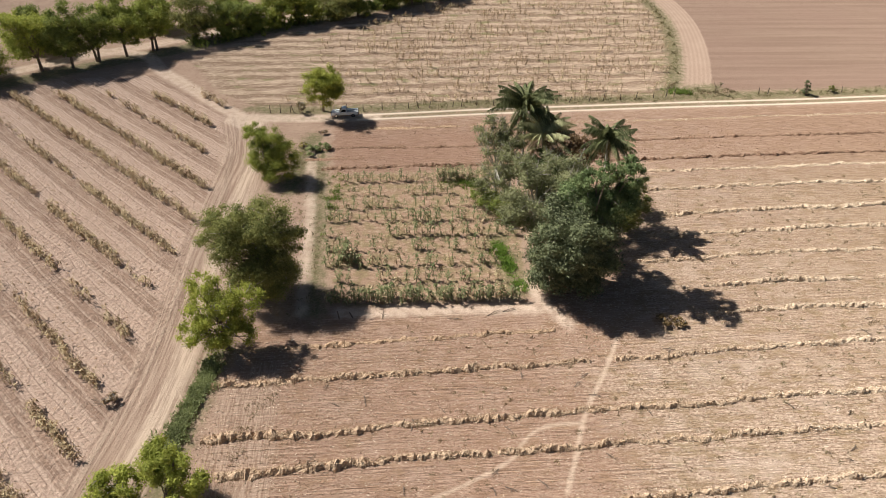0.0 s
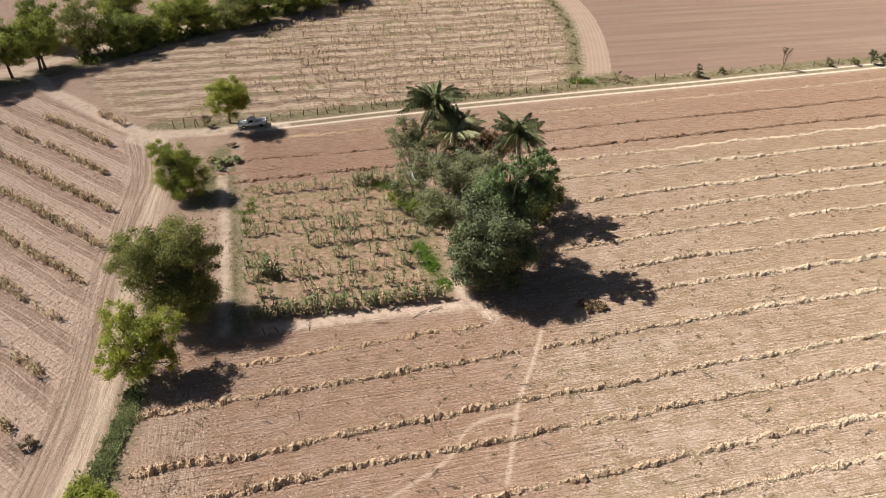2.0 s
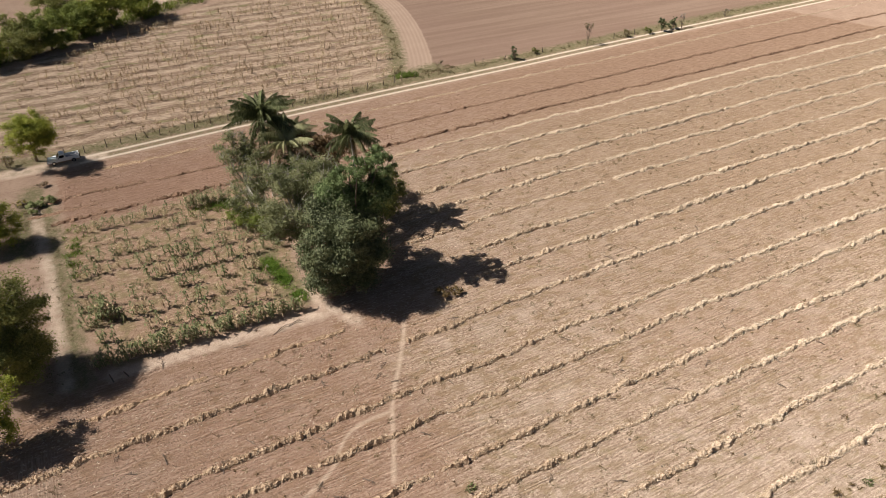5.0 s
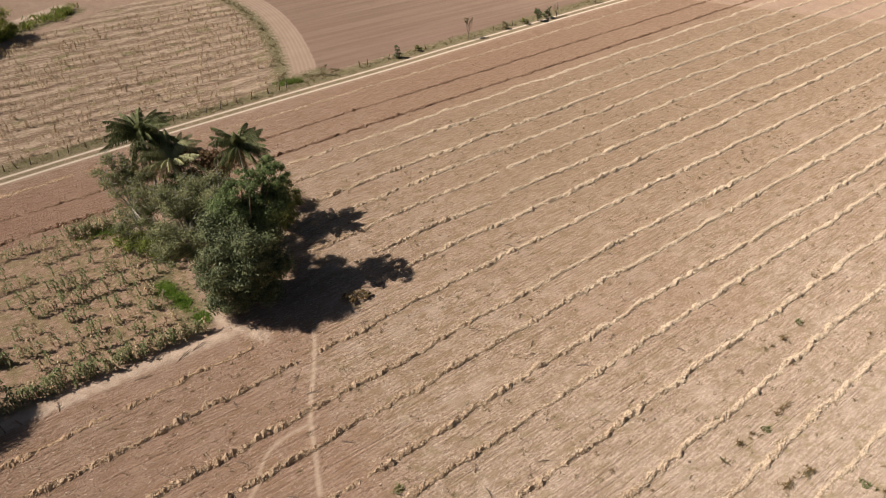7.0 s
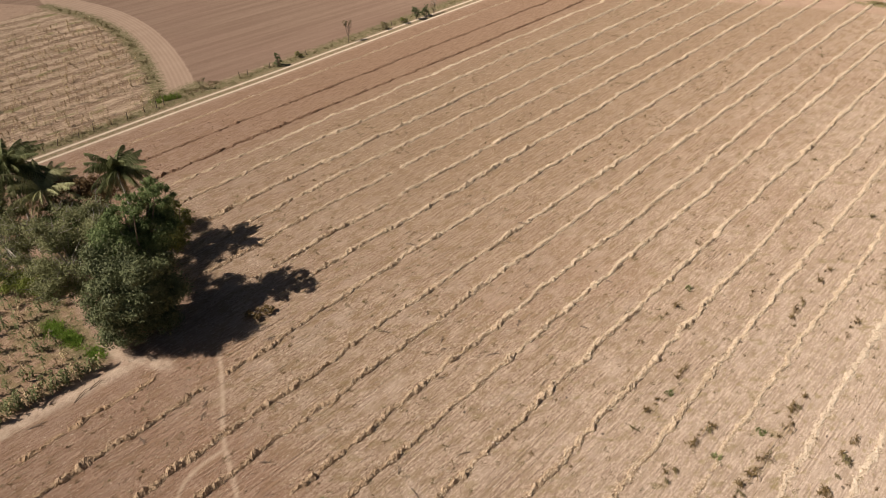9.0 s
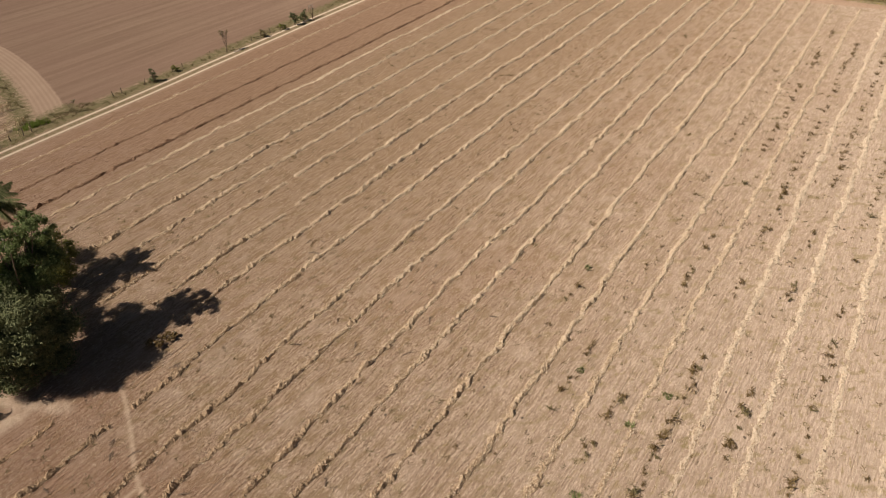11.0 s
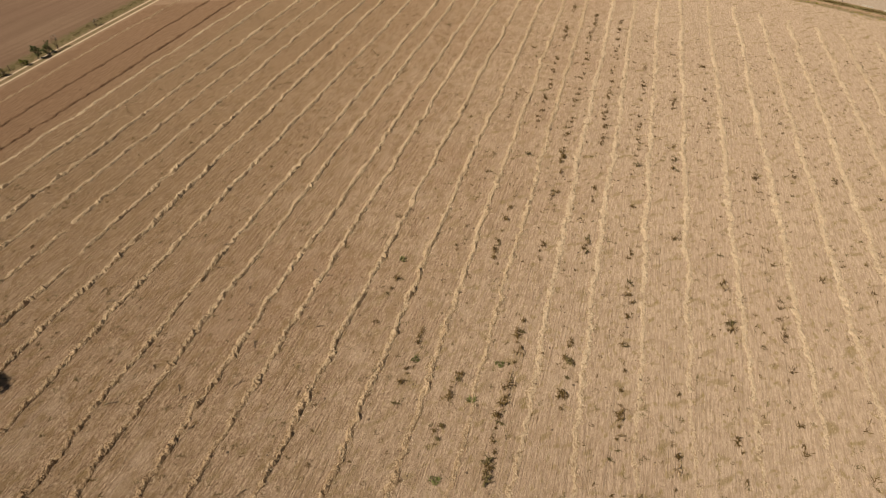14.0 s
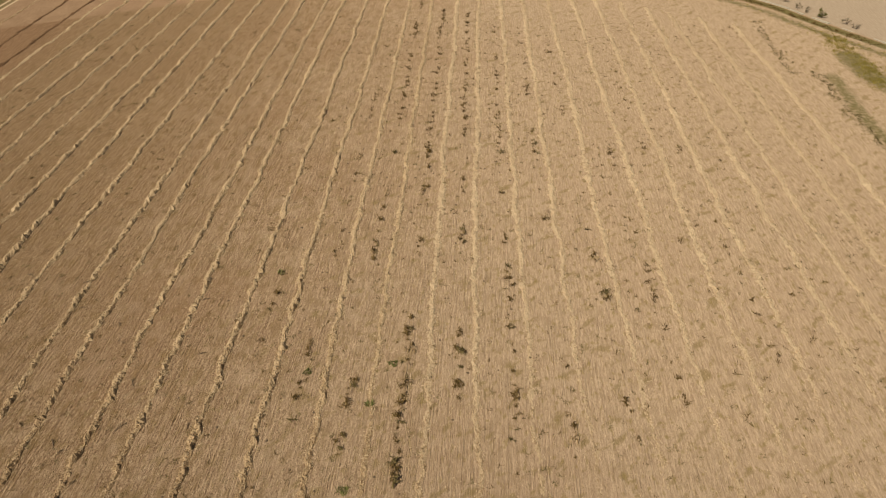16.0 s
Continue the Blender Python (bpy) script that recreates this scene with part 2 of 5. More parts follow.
    upper = n.mix(n.step(n.m("ADD", bands, n.m("MULTIPLY", us, 3.2)), 1.1, 2.2), (0.225, 0.145, 0.095), (0.53, 0.395, 0.28))
    upper = n.mix(n.m("MULTIPLY", n.step(mid, 0.5, 0.75), 0.4), upper, (0.26, 0.20, 0.105))
    upper = n.mix(n.m("MULTIPLY", n.step(lumpy, 0.53, 0.62), 0.6), upper, (0.22, 0.145, 0.09))
    upper = n.mix(n.m("MULTIPLY", n.step(lumpy, 0.45, 0.37), 0.55), upper, (0.62, 0.48, 0.345))
    upper = n.mix(n.m("MULTIPLY", n.step(fine, 0.52, 0.68), 0.5), upper, (0.20, 0.135, 0.085))
    upper = n.mix(n.m("MULTIPLY", n.step(fine, 0.46, 0.34), 0.5), upper, (0.63, 0.50, 0.36))
    upper = n.mix(n.m("MULTIPLY", n.step(n.noise(0.16, 4, n.mapped(0.0, (1.0, 2.4, 1))), 0.57, 0.68), 0.65), upper, (0.19, 0.19, 0.07))
    col = n.mix(zone("upper_field", 0.8, 4.0), col, upper)
    # the smooth harrowed field
    hs = n.noise(1.0, 5, n.mapped(-1.0, (0.02, 0.5, 1)), 0.6)
    far = n.mix(n.step(hs, 0.3, 0.7), (0.235, 0.152, 0.108), (0.31, 0.212, 0.152))
    far = n.mix(n.m("MULTIPLY", n.step(big, 0.4, 0.7), 0.4), far, (0.27, 0.168, 0.126))
    far = n.mix(n.m("MULTIPLY", n.step(n.noise(0.5, 5, rough=0.65), 0.5, 0.68), 0.25), far, (0.21, 0.135, 0.095))
    col = n.mix(zone("far_field", 0.6, 1.0), col, far)
    # the turning strip at its end
    hl = n.m("SINE", n.m("MULTIPLY", n.m("ADD", n.attr("headland"), n.m("MULTIPLY", rag2, 0.15)), 2 * math.pi / 0.9))
    head = n.mix(n.step(n.m("ADD", n.m("MULTIPLY", hl, 0.5), n.m("MULTIPLY", mid, 2.0)), -0.2, 2.4), (0.37, 0.255, 0.185), (0.46, 0.335, 0.245))
    col = n.mix(zone("headland", 0.3, 0.8), col, head)
    # maize plot
    plot = n.mix(n.step(fine, 0.3, 0.7), (0.30, 0.19, 0.125), (0.42, 0.285, 0.19))
    plot = n.mix(n.m("MULTIPLY", n.step(n.noise(0.6, 4), 0.42, 0.62), 0.65), plot, (0.25, 0.20, 0.095))
    plot = n.mix(n.m("MULTIPLY", n.step(lumpy, 0.53, 0.63), 0.6), plot, (0.19, 0.125, 0.08))
    plot = n.mix(n.m("MULTIPLY", n.step(lumpy, 0.46, 0.38), 0.5), plot, (0.56, 0.42, 0.30))
    col = n.mix(zone("plot", 0.6, 2.0), col, plot)
    # dry straw heap strip along the plot's lower edge, verges with grass
    verge = n.mix(n.step(fine, 0.3, 0.72), (0.10, 0.105, 0.04), (0.24, 0.20, 0.105))
    col = n.mix(n.m("MULTIPLY", zone("verge", 1.2, 4.5), n.step(n.noise(1.5, 4), 0.3, 0.6, 0.5, 0.95)), col, verge)
    beyond = n.mix(n.step(streak, 0.35, 0.65), (0.35, 0.285, 0.235), (0.47, 0.395, 0.335))
    col = n.mix(zone("east_land", 0.6, 1.0), col, beyond)
    bank = n.mix(n.step(fine, 0.35, 0.65), (0.085, 0.085, 0.035), (0.20, 0.18, 0.075))
    col = n.mix(n.m("MULTIPLY", zone("east_bank", 0.6, 1.2), 0.9), col, bank)
    # pale trodden ways
    way = n.mix(n.step(fine, 0.3, 0.7), (0.54, 0.405, 0.30), (0.68, 0.54, 0.415))
    side = n.t.nodes.new("ShaderNodeCombineXYZ")                 # across the lane, along the lane
    n.put(side.inputs[0], n.attr("lane_side"))
    n.put(side.inputs[1], n.m("MULTIPLY", n.axis(n.pos, 1), 0.035))
    treads = n.noise(2.3, 5, side.outputs[0], 0.75)
    lane = n.mix(n.step(treads, 0.40, 0.60), (0.29, 0.19, 0.135), (0.56, 0.42, 0.31))
    lane = n.mix(n.m("MULTIPLY", n.step(fine, 0.45, 0.68), 0.4), lane, (0.26, 0.17, 0.12))
    cross = n.noise(1.0, 4, n.mapped(-4.0, (4.4, 0.35, 1)), 0.72)   # the turning strip, cut along the lane
    turned = n.mix(n.step(cross, 0.38, 0.62), (0.27, 0.175, 0.12), (0.52, 0.385, 0.285))
    col = n.mix(n.m("MULTIPLY", zone("turn_strip", 0.8, 2.0), 0.7), col, turned)
    col = n.mix(n.m("MULTIPLY", zone("west_lane", 1.0, 1.5), 0.75), col, lane)
    col = n.mix(n.m("MULTIPLY", zone("way", 0.6, 1.3), n.step(n.noise(0.8, 4), 0.3, 0.65, 0.45, 0.9)), col, way)
    col = n.mix(n.m("MULTIPLY", zone("pale_lane", 0.5, 1.2), n.step(treads, 0.38, 0.6, 0.35, 0.95)), col, (0.62, 0.48, 0.355))
    col = n.mix(n.m("MULTIPLY", zone("wheel_rut", 0.22, 0.35), 0.88), col, (0.74, 0.62, 0.48))
    col = n.mix(n.m("MULTIPLY", zone("trail", 0.22, 0.35), 0.55), col, (0.64, 0.50, 0.37))
    col = n.mix(n.m("MULTIPLY", n.step(grain, 0.52, 0.75), 0.35), col, (0.16, 0.10, 0.07))
    col = n.mix(n.m("MULTIPLY", n.step(grain, 0.5, 0.25), 0.18), col, (0.62, 0.48, 0.34))
    h = n.m("ADD", n.m("MULTIPLY", fine, 0.35), n.m("MULTIPLY", grain, 0.4))
    h = n.m("ADD", h, n.m("MULTIPLY", streak2, n.step(n.attr("main_field"), 0.0, 1.0, 0.05, 0.6)))
    h = n.m("ADD", h, n.m("MULTIPLY", n.m("MULTIPLY", drill, patchy), n.step(n.attr("main_field"), 0.0, 1.0, 0.0, 0.22)))
    h = n.m("ADD", h, n.m("MULTIPLY", n.m("MULTIPLY", dents, n.step(n.attr("left_field"), -1.0, 1.0)), 1.6))
    h = n.m("ADD", h, n.m("MULTIPLY", speck, 0.3))
    h = n.m("ADD", h, n.m("MULTIPLY", n.m("MULTIPLY", treads, n.step(n.attr("west_lane"), -1.0, 1.0)), 0.8))
    n.bump(h, 1.0, 0.22)
    n.bsdf.inputs["Diffuse Roughness"].default_value = 0.9
    return n.finish(col, 0.95, 0.0, 0.1)


def straw_material(name, dark, light, soil=0.75):
    n = Nodes(name)
    k = n.noise(1.0, 5, n.mapped(-ROAD_TURN, (3.0, 7.0, 5.0)), 0.7)
    col = n.mix(n.step(k, 0.3, 0.68), dark, light)
    col = n.mix(n.m("MULTIPLY", n.step(n.noise(0.12, 3), 0.4, 0.7), 0.4), col, dark)
    west = n.step(n.m("ADD", n.axis(n.pos, 0), n.m("MULTIPLY", n.noise(0.2, 3), 14.0)), 18.0, 80.0, soil, 0.0)   # more soil than straw towards the lane
    col = n.mix(west, col, n.mix(n.step(k, 0.35, 0.7), (0.22, 0.138, 0.08), (0.50, 0.345, 0.22)))
    n.bump(n.m("ADD", n.noise(9.0, 5, rough=0.7), n.m("MULTIPLY", n.noise(3.5, 3), 1.2)), 0.6, 0.12)
    return n.finish(col, 0.9, 0.0, 0.15)


MAT_GROUND = ground_material()
MAT_STRAW = straw_material("windrow straw", (0.42, 0.31, 0.205), (0.74, 0.60, 0.44))
MAT_PALESTRAW = straw_material("bleached windrow straw", (0.50, 0.39, 0.282), (0.76, 0.63, 0.485))
MAT_BROWNSTRAW = straw_material("weathered windrow straw", (0.23, 0.152, 0.09), (0.50, 0.365, 0.24))
MAT_CLOD = straw_material("turned clods", (0.16, 0.09, 0.058), (0.34, 0.215, 0.14), 0.0)
MAT_BLADE = foliage("loose straw", (0.54, 0.42, 0.30), (0.72, 0.585, 0.44), (0.86, 0.74, 0.59), 0.15)
MAT_BROWNBLADE = foliage("weathered loose straw", (0.25, 0.165, 0.10), (0.40, 0.28, 0.18), (0.60, 0.46, 0.32), 0.15)
MAT_CLODBLADE = foliage("dark straw", (0.20, 0.13, 0.08), (0.34, 0.235, 0.15), (0.48, 0.36, 0.24), 0.1)
MAT_STUBBLE = foliage("cut stubble", (0.40, 0.29, 0.19), (0.60, 0.47, 0.33), (0.72, 0.60, 0.46), 0.1)
MAT_BARK = simple("bark", (0.16, 0.12, 0.09), 0.95, vary=0.4, scale=6)
MAT_PALEBARK = simple("pale bark", (0.42, 0.38, 0.32), 0.95, vary=0.3, scale=6)
MAT_WILLOW = foliage("willow leaves", (0.09, 0.115, 0.022), (0.21, 0.245, 0.055), (0.33, 0.35, 0.10))
MAT_WILLOWMID = foliage("fresh willow leaves", (0.13, 0.155, 0.025), (0.27, 0.30, 0.055), (0.39, 0.40, 0.10))
MAT_WILLOWLIGHT = foliage("young willow leaves", (0.175, 0.20, 0.03), (0.335, 0.36, 0.06), (0.47, 0.47, 0.12), 0.42)
MAT_OLIVE = foliage("olive leaves", (0.105, 0.115, 0.034), (0.235, 0.24, 0.07), (0.36, 0.35, 0.12))
MAT_DARKLEAF = foliage("dark mango leaves", (0.052, 0.064, 0.026), (0.120, 0.136, 0.058), (0.25, 0.26, 0.13), 0.16, gloss=0.25)
MAT_GREYLEAF = foliage("grey-green leaves", (0.125, 0.134, 0.060), (0.245, 0.25, 0.118), (0.37, 0.36, 0.19), 0.32)
MAT_LAYERLEAF = foliage("layered green leaves", (0.075, 0.11, 0.038), (0.165, 0.21, 0.08), (0.26, 0.30, 0.13), 0.3)
MAT_GREENLEAF = foliage("fresh green leaves", (0.07, 0.092, 0.034), (0.15, 0.178, 0.07), (0.25, 0.27, 0.125), 0.25)
MAT_TWIG = simple("bare twigs", (0.30, 0.265, 0.225), 0.9, vary=0.3)
MAT_PALM = foliage("palm fronds", (0.065, 0.08, 0.032), (0.145, 0.16, 0.066), (0.33, 0.33, 0.16), 0.3)
MAT_PALMPALE = foliage("pale palm fronds", (0.24, 0.24, 0.11), (0.42, 0.41, 0.21), (0.60, 0.57, 0.34), 0.3)
MAT_PALMDRY = foliage("dry palm fronds", (0.17, 0.10, 0.05), (0.33, 0.25, 0.12), (0.48, 0.42, 0.24), 0.2)
MAT_RUST = foliage("rusty leaves", (0.12, 0.075, 0.035), (0.20, 0.125, 0.06), (0.28, 0.19, 0.10), 0.2)
MAT_CORN = foliage("green maize", (0.11, 0.135, 0.05), (0.21, 0.225, 0.10), (0.34, 0.32, 0.18), 0.25)
MAT_DRYCORN = foliage("dry maize", (0.30, 0.22, 0.12), (0.48, 0.38, 0.22), (0.66, 0.55, 0.35), 0.2)
MAT_BROWNCORN = foliage("withered maize", (0.19, 0.125, 0.07), (0.36, 0.255, 0.15), (0.55, 0.43, 0.27), 0.15)
MAT_GRASS = foliage("grass", (0.09, 0.14, 0.025), (0.17, 0.24, 0.05), (0.30, 0.32, 0.09), 0.3)
MAT_BRIGHTGRASS = foliage("bright grass", (0.11, 0.19, 0.03), (0.20, 0.31, 0.055), (0.33, 0.40, 0.09), 0.35)
MAT_DITCH = foliage("bluish ditch weeds", (0.14, 0.16, 0.06), (0.27, 0.295, 0.125), (0.42, 0.43, 0.22), 0.35)
MAT_DRYWEED = foliage("dry weeds", (0.10, 0.085, 0.04), (0.19, 0.155, 0.075), (0.33, 0.26, 0.13), 0.15)
MAT_DARKWEED = foliage("dark dry weeds", (0.085, 0.052, 0.02), (0.16, 0.105, 0.045), (0.28, 0.20, 0.095), 0.05)
MAT_CONCRETE = simple("pale concrete", (0.50, 0.465, 0.41), 0.9, vary=0.4, scale=1.5)
MAT_YELLOWGRASS = foliage("yellowish grass", (0.24, 0.20, 0.045), (0.38, 0.32, 0.075), (0.48, 0.41, 0.14), 0.2)
MAT_POST = simple("weathered post", (0.12, 0.09, 0.07), 0.95, vary=0.35)

# ---- the ground ----
U = np.array((math.cos(radians(ROAD_TURN)), math.sin(radians(ROAD_TURN))))
W = np.array((-U[1], U[0]))


def uv_to_xy(u, v):
    return np.asarray(u)[..., None] * U + np.asarray(v)[..., None] * W


def along(points, step=3.0):
    """A polyline rounded through its points."""
    p = np.asarray(points, float)
    out = []
    for i in range(len(p) - 1):
        a, b, c, d = p[max(i - 1, 0)], p[i], p[i + 1], p[min(i + 2, len(p) - 1)]
        for t in np.linspace(0, 1, max(2, int(np.linalg.norm(c - b) / step)), endpoint=False):
            out.append(0.5 * (2 * b + (c - a) * t + (2 * a - 5 * b + 4 * c - d) * t * t + (3 * b - a - 3 * c + d) * t ** 3))
    return np.array(out + [p[-1]])


def to_line(q, line):
    """Distance of the points q to a polyline."""
    best = np.full(len(q), 1e9)
    for a, b in zip(line[:-1], line[1:]):
        d = b - a
        t = np.clip(((q - a) @ d) / max(d @ d, 1e-9), 0, 1)
        best = np.minimum(best, np.hypot(*(q - a - t[:, None] * d).T))
    return best


def in_poly(q, poly):
    """Signed distance to a closed polygon, positive inside."""
    poly = np.asarray(poly, float)
    inside = np.zeros(len(q), bool)
    for a, b in zip(poly, np.roll(poly, -1, 0)):
        hit = (a[1] > q[:, 1]) != (b[1] > q[:, 1])
        x = (b[0] - a[0]) * (q[:, 1] - a[1]) / (b[1] - a[1] if b[1] != a[1] else 1e-9) + a[0]
        inside ^= hit & (q[:, 0] < x)
    return to_line(q, np.vstack([poly, poly[:1]])) * np.where(inside, 1, -1)


ROAD = along([(-36, 119.6), (-25, 119.4), (-13, 120.2), (7, 122.4), (23, 123.8), (45, 125.6), (67, 127.1), (87, 128.8), (120, 131.4), (160, 134), (230, 139), (330, 146)])
EAST_ROAD = along([(206, 60), (214, 36), (219, 8), (217, -22), (207, -48), (197.5, -61), (191.5, -65.5), (180, -74), (170, -82), (140, -106), (100, -136)])
LANE = along([(-37, 119.5), (-44, 126), (-52, 134.2), (-59, 141.2), (-66, 150), (-80, 152)])
WEST_LANE = along([(-35, 118), (-32, 107), (-31.6, 96), (-31.3, 78), (-30.2, 60), (-30.4, 49), (-31.2, 42), (-32, 30), (-33, 0)])
INNER_PATH = along([(-22.5, 108), (-21.7, 101), (-20.2, 90), (-18.6, 74.5), (-17.6, 66)])
RIVER_ROAD = along([(-130, 124), (-95, 138), (-76, 150), (-62, 158), (-45, 170), (-20, 186), (15, 206)])
TRAIL = along([(21, 62), (20, 59.5), (17.5, 54.4), (15.7, 51.1), (14.5, 48), (13.7, 45.2), (12, 40.5)], 1.0)
TRAIL_B = along([(14.6, 48.9), (13.2, 48.9), (12.0, 48.7), (10.7, 48.4), (9.6, 47.8), (8.2, 46.3), (7.6, 45.1), (6.9, 44.3), (6.0, 43.6), (3.7, 42.2), (0.9, 40.7), (-6, 37.4)], 0.7)
HEAD_LINE = [(45.3, 131.8), (48.0, 140), (51.2, 153), (53.1, 165), (53.7, 176), (52.2, 189), (47.5, 204)]
HEAD_EDGE = along(HEAD_LINE)
PLOT = [(-18.2, 99.5), (9, 101.2), (12, 92), (11, 80), (10.6, 69.4), (-3, 68), (-12.6, 67), (-16, 76), (-17, 88)]


def axis_lines(lo, hi, step, reach):
    """Even steps between lo and hi, growing ones out to the horizon."""
    mid = np.arange(lo, hi + step, step)
    out = step * 1.35 ** np.arange(1, 60)
    far = np.cumsum(out)
    far = far[far < reach]
    return np.concatenate([lo - far[::-1], mid, mid[-1] + far])


def build_ground():
    xs, ys = axis_lines(-105, 235, 0.9, 3200), axis_lines(-105, 205, 0.9, 3200)
    xs = np.union1d(xs, np.arange(-7.9, 24, 0.3))
    ys = np.union1d(np.union1d(ys, np.arange(36.1, 63, 0.3)), np.arange(117.1, 137, 0.3))
    gx, gy = np.meshgrid(xs, ys)
    q = np.stack([gx.ravel(), gy.ravel()], 1)
    near = (np.abs(q[:, 0] - 65) < 260) & (np.abs(q[:, 1] - 50) < 260)
    z = 0.05 * smooth_noise(q[:, 0] * 0.09 + q[:, 1] * 0.05, 5) * smooth_noise(q[:, 1] * 0.08, 6) * near
    nx = len(xs)
    i = np.arange(len(q)).reshape(len(ys), nx)
    faces = np.stack([i[:-1, :-1].ravel(), i[:-1, 1:].ravel(), i[1:, 1:].ravel(), i[1:, :-1].ravel()], 1)
    me = fast_mesh("ground", np.column_stack([q, z]), faces, [MAT_GROUND], smooth=True)

    def store(name, d):
        a = me.attributes.new(name, "FLOAT", "POINT")
        a.data.foreach_set("value", np.clip(d, -60, 60).astype(np.float32))

    store("main_field", in_poly(q, [(-24, -140), (-24.5, 40), (-23, 64), (-13, 66), (11.5, 68), (14, 80), (12, 101), (-18, 99.8), (-20, 117.5), *(ROAD[2:] - (0, 1.9))[:60:3],
                                    (196, 60), (210, 20), (212, -10), (208, -28), (198, -54), (182, -70), (165, -83), (130, -112)]))
    store("left_field", in_poly(q, [(-37.5, 118), (-34.5, 96), (-33.5, 60), (-35.5, 44), (-36.5, 10), (-40, -140), (-200, -140), (-200, 90), (-92, 126), (-76, 137), (-60, 139), (-43, 123)]))
    store("upper_field", in_poly(q, [(-34, 123.2), (-10, 124.3), (20, 126.6), (44, 129.4), (46.6, 140), (49.8, 153), (51.6, 165), (52.2, 176), (50.8, 188), (46, 202), (25, 198), (-4, 180), (-34, 164), (-46, 158), (-54, 146), (-44, 130)]))
    store("far_field", in_poly(q, [(47, 131.5), (100, 134), (330, 150), (700, 200), (700, 700), (-20, 700), (20, 240), *HEAD_LINE[::-1][:-1]]))
    hd = to_line(q, HEAD_EDGE)
    right_side = in_poly(q, [*HEAD_LINE, (47, 230), (300, 230), (300, 131.8)]) > 0
    store("headland", np.where(right_side, 7.5 - hd, -hd - 5))
    store("plot", in_poly(q, PLOT))
    store("plot_near", 14 - np.maximum(0, -in_poly(q, [*PLOT, (-25, 64), (-25, 40), (5, 45)])))
    road_d = to_line(q, ROAD)
    verge = np.maximum.reduce([1.9 - to_line(q, ROAD + (0, 3.2)), 0.55 - road_d, 1.8 - hd, 2.0 - to_line(q, np.array([(44, 131), (54, 133)])),
                               1.6 - to_line(q, np.array([(-23, 112), (-23.5, 103), (-24, 95)])), 1.2 - to_line(q, INNER_PATH + (1.4, 0)),
                               1.6 - to_line(q, np.array([(7.5, 82), (8.5, 78), (9.8, 71)])), 1.0 - to_line(q, EAST_ROAD + (-4.6, 5)),
                               3.0 - to_line(q, np.array([(162, -70), (152, -71), (140, -76)])), 1.2 - to_line(q, np.array([(150, -63), (128, -63), (112, -66)])),
                               2.5 - to_line(q, RIVER_ROAD + (2.5, -5.5)), 2.0 - to_line(q, np.array([(-27, 60), (-28, 46), (-28, 38)]))])
    store("verge", verge)
    store("west_lane", 4.2 - to_line(q, WEST_LANE + (-1.2, 0)))
    by_y = np.argsort(WEST_LANE[:, 1])
    store("lane_side", q[:, 0] - np.interp(q[:, 1], WEST_LANE[by_y, 1], WEST_LANE[by_y, 0]))
    store("turn_strip", in_poly(q, [(-24.5, 30), (-24.2, 52), (-22.5, 57), (-19, 57.5), (-17.5, 48), (-16.5, 38), (-16, 30)]))
    store("pale_lane", 1.1 - to_line(q, WEST_LANE))
    store("way", np.maximum.reduce([1.5 - to_line(q, LANE), 0.75 - to_line(q, INNER_PATH), 1.9 - to_line(q, RIVER_ROAD),
                                    1.5 - to_line(q, np.array([(-37, 119.6), (-25, 119.4), (-13, 120.2)])), 2.2 - to_line(q, np.array([(-38, 119), (-35, 117)])), 
                                    0.8 - to_line(q, np.array([(11.4, 72.5), (12.5, 68.8), (15.5, 64)])), 0.9 - to_line(q, np.array([(-13, 66), (0, 66.6), (12, 67)]))]))
    store("wheel_rut", np.where(q[:, 0] > -16, 0.30 - np.abs(road_d - 0.95), -5))
    store("east_land", in_poly(q, [*[tuple(p) for p in EAST_ROAD[::2]], (100, -500), (900, -500), (900, 60)]))
    store("east_bank", 1.5 - to_line(q, EAST_ROAD + (-1.5, 1.6)))
    store("trail", np.maximum(0.24 - to_line(q, TRAIL), 0.2 - to_line(q, TRAIL_B)))
    return tagged(new("ground", me), "dry tan cropland with stubble, furrows and dirt tracks", "ground", kind="structure")


build_ground()


